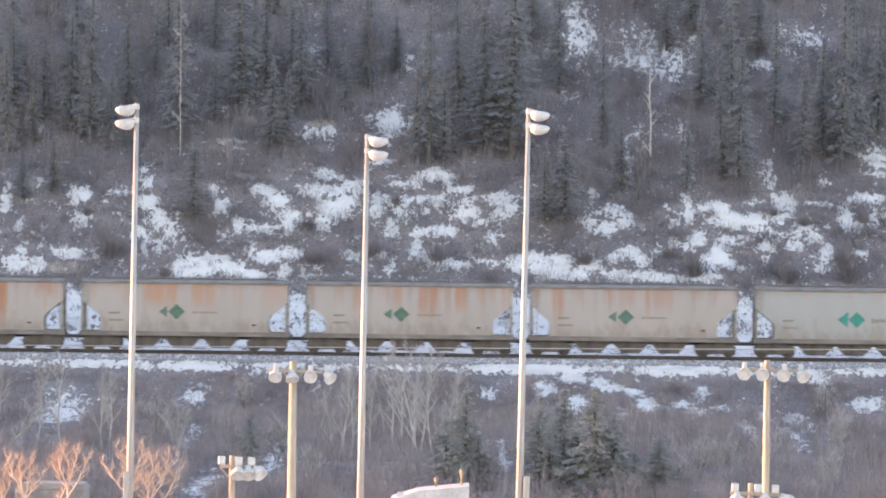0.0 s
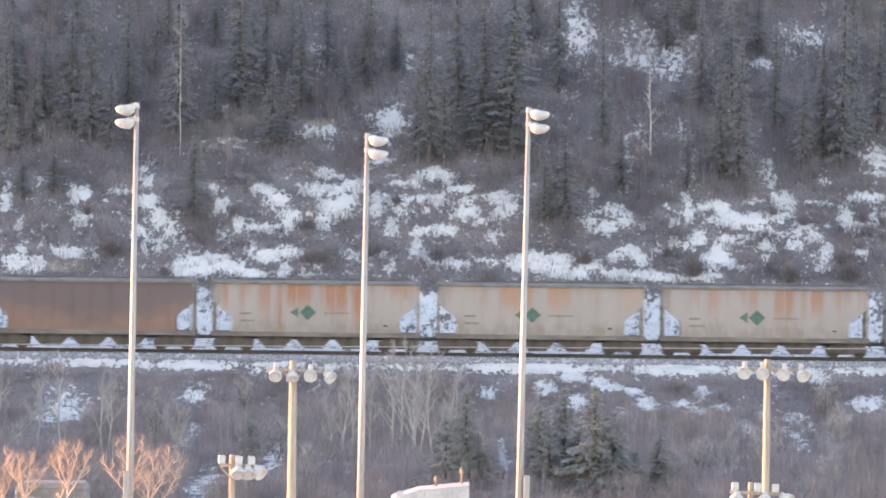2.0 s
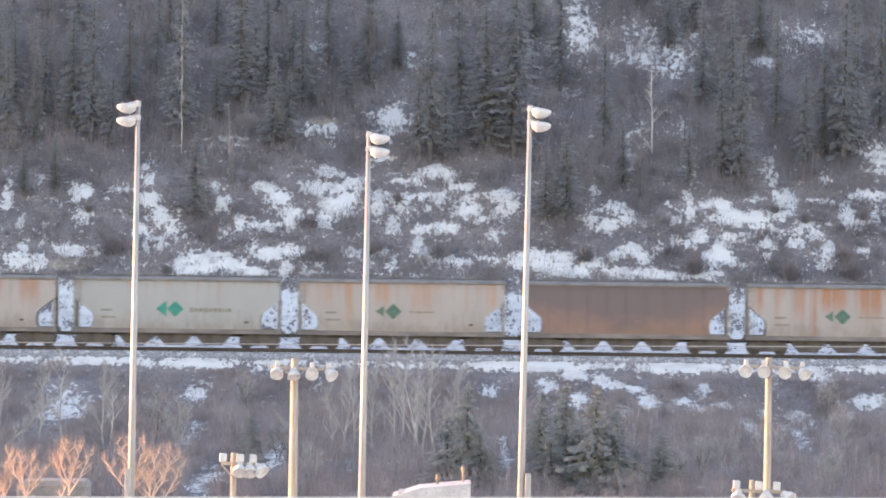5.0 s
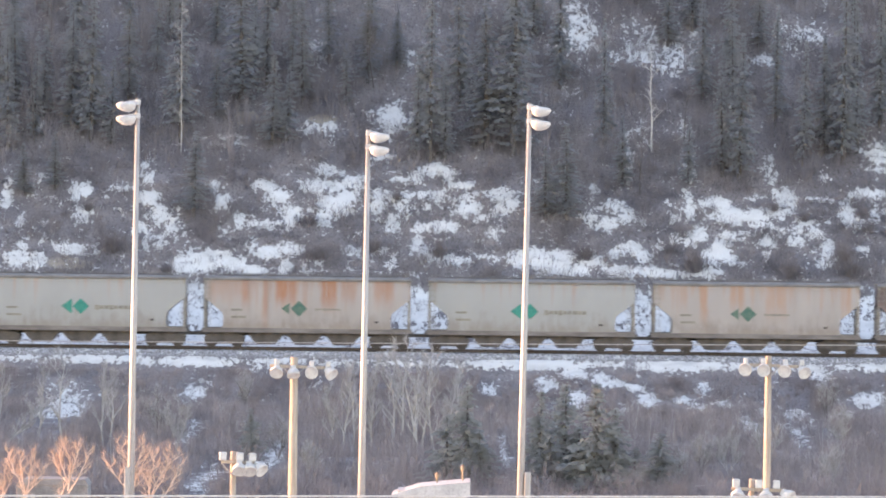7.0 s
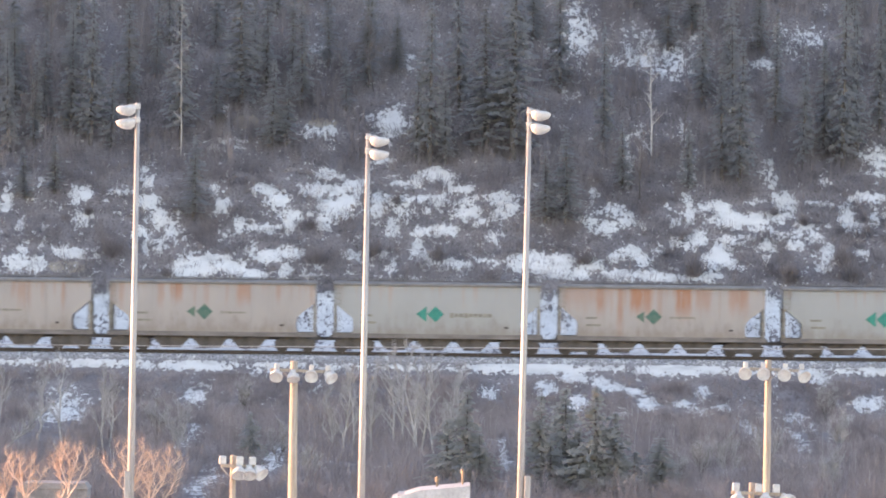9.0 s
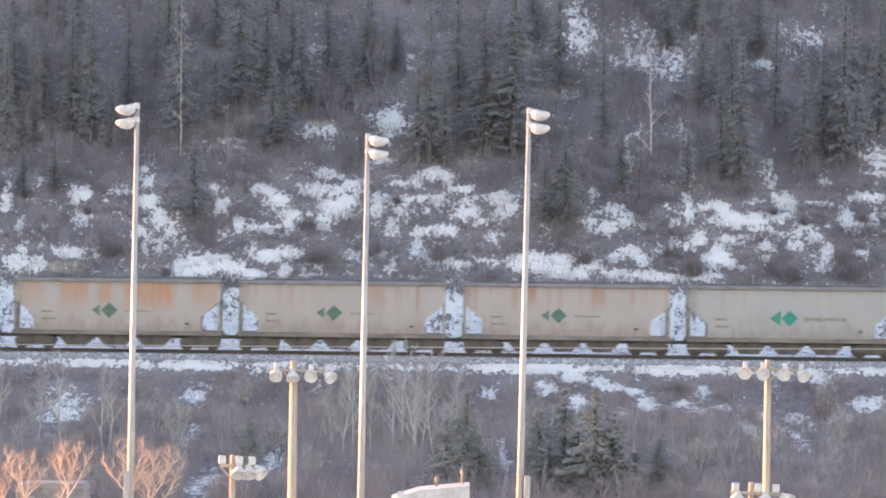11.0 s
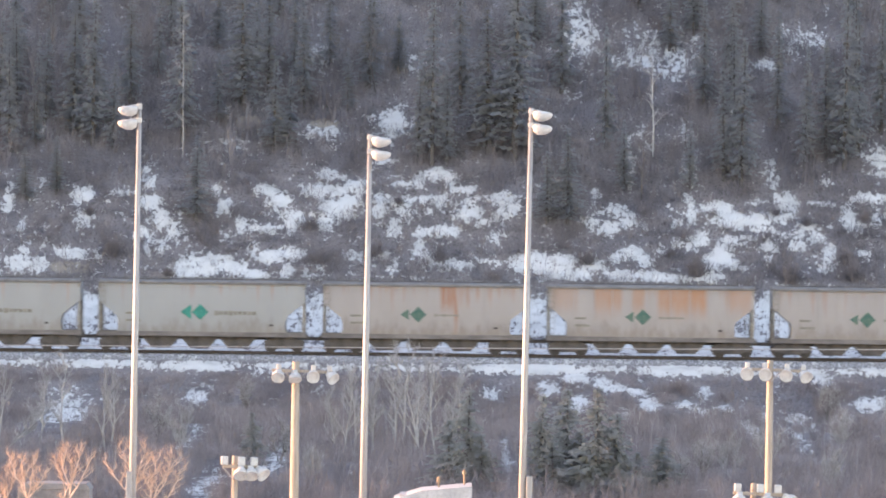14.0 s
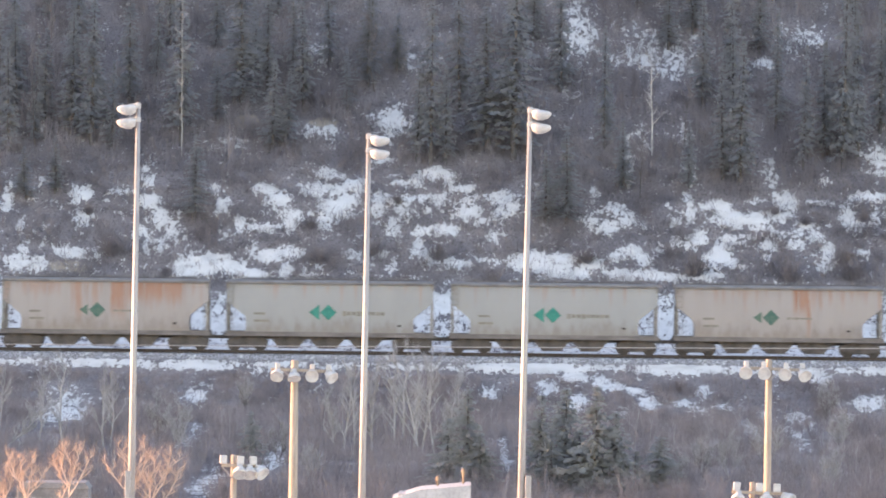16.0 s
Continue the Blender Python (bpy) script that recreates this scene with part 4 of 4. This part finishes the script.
UPPER_SPRUCES = [(-10.5, 435.1, 8.7, 0.9), (-7.3, 435.2, 4.8, 0.6), (-3.7, 438.9, 4.6, 0.7), (11.5, 431.2, 9.5, 0.7), (12.8, 427.2, 5.3, 0.7), (18.8, 435.1, 8.7, 0.9), (24.1, 433.3, 9.1, 0.8), (25.9, 429.2, 9.4, 0.7), (-31.7, 430.0, 8.6, 0.8), (-23.3, 435.5, 9.1, 0.9), (-13.2, 436.3, 9.6, 0.9), (-8.7, 440.1, 6.7, 0.8), (-5.8, 437.7, 7.9, 0.9), (1.0, 434.7, 10.4, 1.0), (8.4, 437.3, 9.2, 0.9), (16.5, 442.4, 5.5, 0.8), (23.2, 441.6, 6.3, 0.8), (31.7, 432.9, 9.9, 0.9), (-32.1, 439.0, 6.7, 1.0), (17.5, 427.0, 5.1, 0.6), (-2.1, 429.3, 7.8, 0.7), (-0.0, 428.8, 7.4, 0.7)]
FLAT_SPRUCES = [(1.3, 321.2, 5.5, 1.3), (0.3, 322.8, 3.8, 1.2), (5.3, 320.4, 5.1, 1.2), (6.7, 322.8, 5.6, 1.5), (8.2, 318.0, 5.8, 1.5), (9.4, 318.0, 4.5, 1.3), (11.8, 320.4, 3.2, 1.3), (10.4, 319.6, 2.4, 1.0), (-10.9, 338, 3.0, 0.8), (7.4, 322.0, 3.4, 1.4), (5.9, 319.6, 2.9, 1.2), (2.1, 320.4, 3.0, 1.1)]
# blue-green, made paler than real foliage so the colour carries the haze
NEEDLES_FRONT = islands("blue_green_needles", (0.29, 0.305, 0.305), (0.36, 0.366, 0.352), thin=0.5)


def build_spruces():
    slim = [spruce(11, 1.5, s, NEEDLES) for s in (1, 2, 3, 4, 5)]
    rng = np.random.default_rng(77)

    def stand(first, x, y, h, w, base_h, base_w):
        place(first, pose(x, y, float(height_at(x, y)) - 0.1, rng.uniform(-1.5, 1.5), rng.uniform(-1.5, 1.5), rng.uniform(0, 360)), (w / base_w, w / base_w, h / base_h))

    for i, (x, y, h, w) in enumerate(HILL_SPRUCES + UPPER_SPRUCES):
        stand(slim[i % 5], x, y, h, w * 1.5, 11, 1.5)
    # more spruces fill the slope, left out where they would hide snow from the camera
    stood = [(x, y) for x, y, _, _ in HILL_SPRUCES + UPPER_SPRUCES]
    tries = 0
    while len(stood) < 84 and tries < 4000:
        tries += 1
        x, y = rng.uniform(-36, 36), rng.uniform(432, 450)
        h, w = rng.uniform(5, 10), rng.uniform(0.8, 1.4)
        top = float(height_at(x, y)) + h * 0.9
        hides = any(abs(bx - x) < 0.7 * w + 0.7 * rx and by > y - 1 and np.interp(by, PROFILE_Y, PROFILE_Z) < top
                    for bx, by, rx, ry, thick in SNOW_HILL if thick > 0.5)
        if hides or any((x - a) ** 2 + ((y - b) * 0.6) ** 2 < 1.7 for a, b in stood):
            continue
        stood.append((x, y))
        stand(slim[tries % 5], x, y, h, w, 11, 1.5)
    for s in slim:
        remove(s)
    bushy = [spruce(6, 1.7, s, NEEDLES_FRONT) for s in (11, 12, 13)]
    for i, (x, y, h, w) in enumerate(FLAT_SPRUCES):
        stand(bushy[i % 3], x, y, h * 1.05, w * 1.55, 6, 1.7)
    for s in bushy:
        remove(s)


build_spruces()


# across, depth, height, half width
HILL_BARE = [(-29.1, 435.4, 9.1, 0.6), (-5.3, 437.1, 5.4, 1.2), (17.6, 429.1, 6.1, 0.8), (-29.8, 430.6, 7.4, 1.2), (21.5, 441.9, 4.6, 0.6), (26.2, 429.8, 4.5, 0.8), (14.0, 426.1, 4.9, 1.0)]
def leafless(name, x, y, z, stems, seed, bark, twigs, label, group, fuzz=9, spread=0.5, reach=0.3, wand=0.014, bare=0.3, bend=0.05):
    """A leafless tree from its stems, each a bending limb from one point to another (x, z) with side branches and fine twigs.
    spread: how far the branches turn outwards; reach: their length to that of the stem; bare: the clear part of each stem."""
    rng = np.random.default_rng(seed)
    tree = thing(name, pose(x, y, z), label, "tree", group)
    pieces, tips = [], []

    def limb(a, b, r, level):
        a, b = np.array(a, float), np.array(b, float)
        long = np.linalg.norm(b - a)
        steps = (7, 5, 3)[level]
        bow = rng.normal(0, bend * long, 3) * np.array([1, 1, 0.2])
        points = [a + (b - a) * f + bow * math.sin(math.pi * f) + rng.normal(0, 0.24 * bend * long, 3) * (0 < f < 1) for f in np.linspace(0, 1, steps + 1)]
        for i in range(steps):
            r0, r1 = r * (1 - 0.82 * i / steps), r * (1 - 0.82 * (i + 1) / steps)
            pieces.append((points[i], points[i + 1], r0, r1))
            tips.append((points[i], points[i + 1], level))
        if level == 2:
            return
        along = unit(b - a)
        for f in np.linspace(bare if level == 0 else 0.25, 0.95, (9, 5)[level]):
            k = min(int(f * steps), steps - 1)
            p = points[k] + (points[k + 1] - points[k]) * (f * steps - k)
            turn = rng.uniform(0, math.tau)
            out = np.array([math.cos(turn), math.sin(turn), rng.uniform(-0.1, 0.5)])
            way = unit(along * (1 - spread) + out * spread + np.array([0, 0, 0.12]))
            limb(p, p + way * long * reach * rng.uniform(0.6, 1.2) * (1.15 - 0.7 * f if level == 0 else 1.0), r * (1 - 0.8 * f) * 0.5 + 0.009, level + 1)

    for x0, z0, x1, z1, r in stems:
        limb((x0, rng.normal(0, 0.05), z0), (x1, rng.normal(0, 0.3), z1), r, 0)
    # five-sided tapered pieces
    a, b = np.array([p[0] for p in pieces]), np.array([p[1] for p in pieces])
    way = unit(b - a)
    side = unit(np.cross(way, np.array([0.31, 0.9, 0.3])))
    other = np.cross(way, side)
    rings = []
    for ends, k in ((a, 2), (b, 3)):
        r = np.array([p[k] for p in pieces])[:, None]
        for i in range(5):
            rings.append(ends + (side * math.cos(i * math.tau / 5) + other * math.sin(i * math.tau / 5)) * r)
    verts = np.stack(rings, 1).reshape(-1, 3)
    faces = [(10 * k + i, 10 * k + (i + 1) % 5, 10 * k + 5 + (i + 1) % 5, 10 * k + 5 + i) for k in range(len(pieces)) for i in range(5)]
    trunk = new("trunk", soup("trunk", verts, faces, bark))
    trunk.parent = tree
    fine = [(p, q) for p, q, level in tips if level]
    pick = rng.integers(0, len(fine), len(fine) * fuzz)
    p, q = np.array([f[0] for f in fine])[pick], np.array([f[1] for f in fine])[pick]
    base = p + (q - p) * rng.uniform(0, 1, (len(pick), 1))
    way = unit(unit(q - p) * 0.7 + rng.normal(0, 0.6, base.shape) + np.array([0, 0, 0.1]))
    verts = blades(base, way, rng.uniform(0.2, 0.6, len(base)), np.full(len(base), wand), rng).reshape(-1, 3)
    crown = new("crown", soup("crown", verts, np.arange(len(verts)).reshape(-1, 3), twigs))
    crown.parent = tree


for i, (x, y, h, w) in enumerate(HILL_BARE):
    leafless("bare_tree", x, y, float(height_at(x, y)) - 0.1, [(0, 0, 0.2 * w * (-1) ** i, h, 0.055)], 300 + i, BARK, TWIGS, "thin leafless tree on the hillside", "bare trees", 6, 0.5, 0.22, 0.022, 0.3, 0.025)
leafless("bare_tree", 15.0, 430.5, float(height_at(15.0, 430.5)) - 0.1, [(0, 0, -0.15, 7.6, 0.085)], 331, PALE_BARK, PALE_TWIGS,
         "pale leafless tree with level branches on the hillside", "bare trees", 5, 0.85, 0.24, 0.024, 0.3, 0.015)
leafless("bare_tree", -19.15, 429.7, float(height_at(-19.15, 429.7)) - 0.1, [(0, 0, 0.0, 13.4, 0.048)], 332, GREY_BARK, PALE_TWIGS,
         "tall thin grey snag before the spruces", "bare trees", 5, 0.85, 0.07, 0.022, 0.2, 0.006)
# poplars on the flat: across, depth, then the tops of the stems (sideways, height)
POPLARS = [(-1.5, 346, ((-1.45, 6.5), (0.1, 5.7))), (-1.3, 349, ((0.6, 6.1),)), (-0.25, 348, ((-0.3, 5.9), (1.2, 4.9))), (-6.1, 348, ((-0.7, 3.9), (0.55, 5.4))),
           (-5.1, 350, ((-0.45, 5.1),)), (-4.2, 351, ((0.35, 5.4), (-0.2, 4.6))), (-20.0, 350, ((0.05, 4.9),)), (-19.7, 352, ((0.0, 4.2),)), (-22.2, 349, ((0.1, 5.4),)),
           (-26.1, 347, ((0.5, 5.0), (2.9, 2.8))), (-24.0, 352, ((0.3, 4.4),)), (-3.0, 353, ((-0.3, 5.6),)), (0.6, 354, ((0.5, 5.2),)), (-2.3, 356, ((0.2, 6.2),))]
BUSHES = [(-15.6, 348, 3.4), (14.6, 332.8, 2.5), (16.2, 333, 2.7), (25.0, 385.2, 2.6), (21.3, 323, 2.4), (-17.2, 356, 3.2), (-7.2, 324.6, 2.2),
          (12.9, 323.6, 2.2), (18.6, 340, 2.8), (-12.9, 385.5, 2.2), (27.5, 345, 3.0), (-9.4, 340, 2.4), (23.6, 350, 2.8)]
for i, (x, y, tops) in enumerate(POPLARS):
    leafless("bare_tree", x, y, float(height_at(x, y)) - 0.1, [(0.12 * k, 0, dx, h, 0.075 + 0.005 * (h > 5)) for k, (dx, h) in enumerate(tops)], 400 + i, GREY_BARK, PALE_TWIGS,
             "slender pale-barked leafless poplar below the railway", "bare trees", 6, 0.5, 0.33, 0.019, 0.25, 0.03)
for i, (x, y, h) in enumerate(BUSHES):
    leafless("bare_tree", x, y, float(height_at(x, y)) - 0.1, [(0, 0, dx * h, h * (1 - abs(dx)), 0.035) for dx in (-0.22, 0.02, 0.2)], 440 + i, BARK if i % 2 else GREY_BARK, PALE_TWIGS,
             "small many-stemmed leafless tree below the railway", "bare trees", 3, 0.55, 0.36, 0.017)
# round leafless trees that stand out in the sun: the trunk's place, its length, and the ends of the limbs (sideways, height)
GARDEN = [(-18.65, 3.0, ((-0.75, 4.7), (-0.25, 4.55), (0.3, 4.6), (0.9, 4.05))), (-16.75, 3.3, ((0.05, 5.2), (-0.75, 4.5), (-0.4, 5.0), (0.5, 5.05), (1.0, 4.85))),
          (-13.95, 2.7, ((-1.3, 4.45), (-0.75, 5.1), (-0.15, 5.45), (0.55, 5.2), (0.85, 4.7))), (-13.0, 2.6, ((1.4, 4.85), (0.85, 4.95), (0.4, 4.8), (1.25, 4.2), (-0.35, 3.9))),
          (-19.8, 2.4, ((-0.5, 3.9), (0.2, 4.2), (0.7, 3.8)))]
for i, (x, fork, limbs) in enumerate(GARDEN):
    leafless("garden_tree", x, 265 + 1.2 * (i % 3), -6.05, [(0, 0, 0, fork + 0.1, 0.085)] + [(0, fork - 0.14 * k, dx, h, 0.04) for k, (dx, h) in enumerate(limbs)], 520 + i,
             RED_BARK, RED_TWIGS, "ruddy leafless round-crowned tree in low evening sun", "garden trees", 2, 0.6, 0.3, 0.011, 0.25, 0.07)


# ---- roofs, railing and cable at the edge of the sports ground ----
def shed():
    hut = thing("shed", pose(-0.4, 262, -6), "small shed with a pale snow-dusted metal roof", "shed")
    bm = bmesh.new()
    box(bm, -1.5, 1.55, -1.5, 1.5, 0, 3.3)
    part("wall", bm, SHED_WALL, hut)
    bm = bmesh.new()
    prism(bm, [(-1.75, 3.12), (-0.55, 3.5), (1.68, 3.72), (1.68, 3.12)], -1.8, 1.8)
    part("roof", bm, SHED_ROOF, hut, "pale metal roof")
    for x, z, s in ((0.22, 3.55, 0.42), (1.35, 3.6, 0.72)):
        bm = bmesh.new()
        tube(bm, (x, 0.3, z), (x, 0.3, z + s - 0.1), 0.045, 0.045, 8)
        tube(bm, (x, 0.3, z + s - 0.18), (x, 0.3, z + s - 0.02), 0.085, 0.085, 10)
        tube(bm, (x, 0.3, z + s - 0.02), (x, 0.3, z + s + 0.08), 0.1, 0.02, 10)
        part("vent", bm, COPPER, hut, "brown metal roof vent")


def container():
    crate = thing("storage_container", pose(-17.75, 272, -6), "pale grey storage container behind the garden trees", "container")
    bm = bmesh.new()
    box(bm, -1.65, 1.6, -1.2, 1.2, 0, 2.85, 0.03)
    part("wall", bm, CRATE_STEEL, crate)
    bm = bmesh.new()
    for i in range(16):
        box(bm, -1.6 + i * 0.2, -1.5 + i * 0.2, -1.23, -1.19, 0.1, 2.75)
    part("corrugation", bm, CRATE_STEEL, crate)
    bm = bmesh.new()
    prism(bm, [(-1.7, 2.85), (-1.3, 3.12), (1.45, 3.12), (1.65, 2.85)], -1.25, 1.25)
    part("roof", bm, CRATE_STEEL, crate)


def railing():
    fence = thing("railing", pose(0, 190, -6), "long white painted board railing in the sun", "fence")
    bm = bmesh.new()
    box(bm, -16, 16, -0.05, 0.05, -0.06, 0.0, 0.01)
    rail = part("top_rail", bm, LAMP_SHELL, fence)
    rail.matrix_basis = pose(0, 0, 6.63, 0, -0.62, 0)
    bm = bmesh.new()
    box(bm, -0.06, 0.06, -0.06, 0.06, 0, 6.5)
    post = part("post", bm, LAMP_SHELL, fence)
    post.matrix_basis = pose(-15.5, 0.12, 0)
    for i in range(1, 14):
        again(post, pose(-15.5 + i * 2.4, 0.12, 0))


def cable():
    wire = bpy.data.curves.new("overhead_cable", "CURVE")
    wire.dimensions, wire.bevel_depth, wire.bevel_resolution = "3D", 0.017, 2
    line = wire.splines.new("POLY")
    line.points.add(60)
    for i, p in enumerate(line.points):
        x = -60 + 2 * i
        p.co = (x, 226, 4.62 + 0.00010 * (x + 2) ** 2 + 0.0065 * x, 1)
    wire.materials.append(STEEL)
    tagged(new("overhead_cable", wire), "thin overhead cable that catches the sun", "cable")
    for x in (-60.2, 60.2):
        post = thing("cable_post", pose(x, 226, -6), "plain wooden post that carries the cable", "post", "cable posts")
        bm = bmesh.new()
        tube(bm, (0, 0, 0), (0, 0, 11.7), 0.17, 0.13, 10)
        part("pole", bm, POST_WOOD, post)


shed(), container(), railing(), cable()


# ---- what moves ----
def motions():
    for car, x in TRAIN:
        walk(car, [(t, pose(x + 11.968 * t - 0.00247 * t * t, TRACK_Y, 0)) for t in range(17)])


motions()
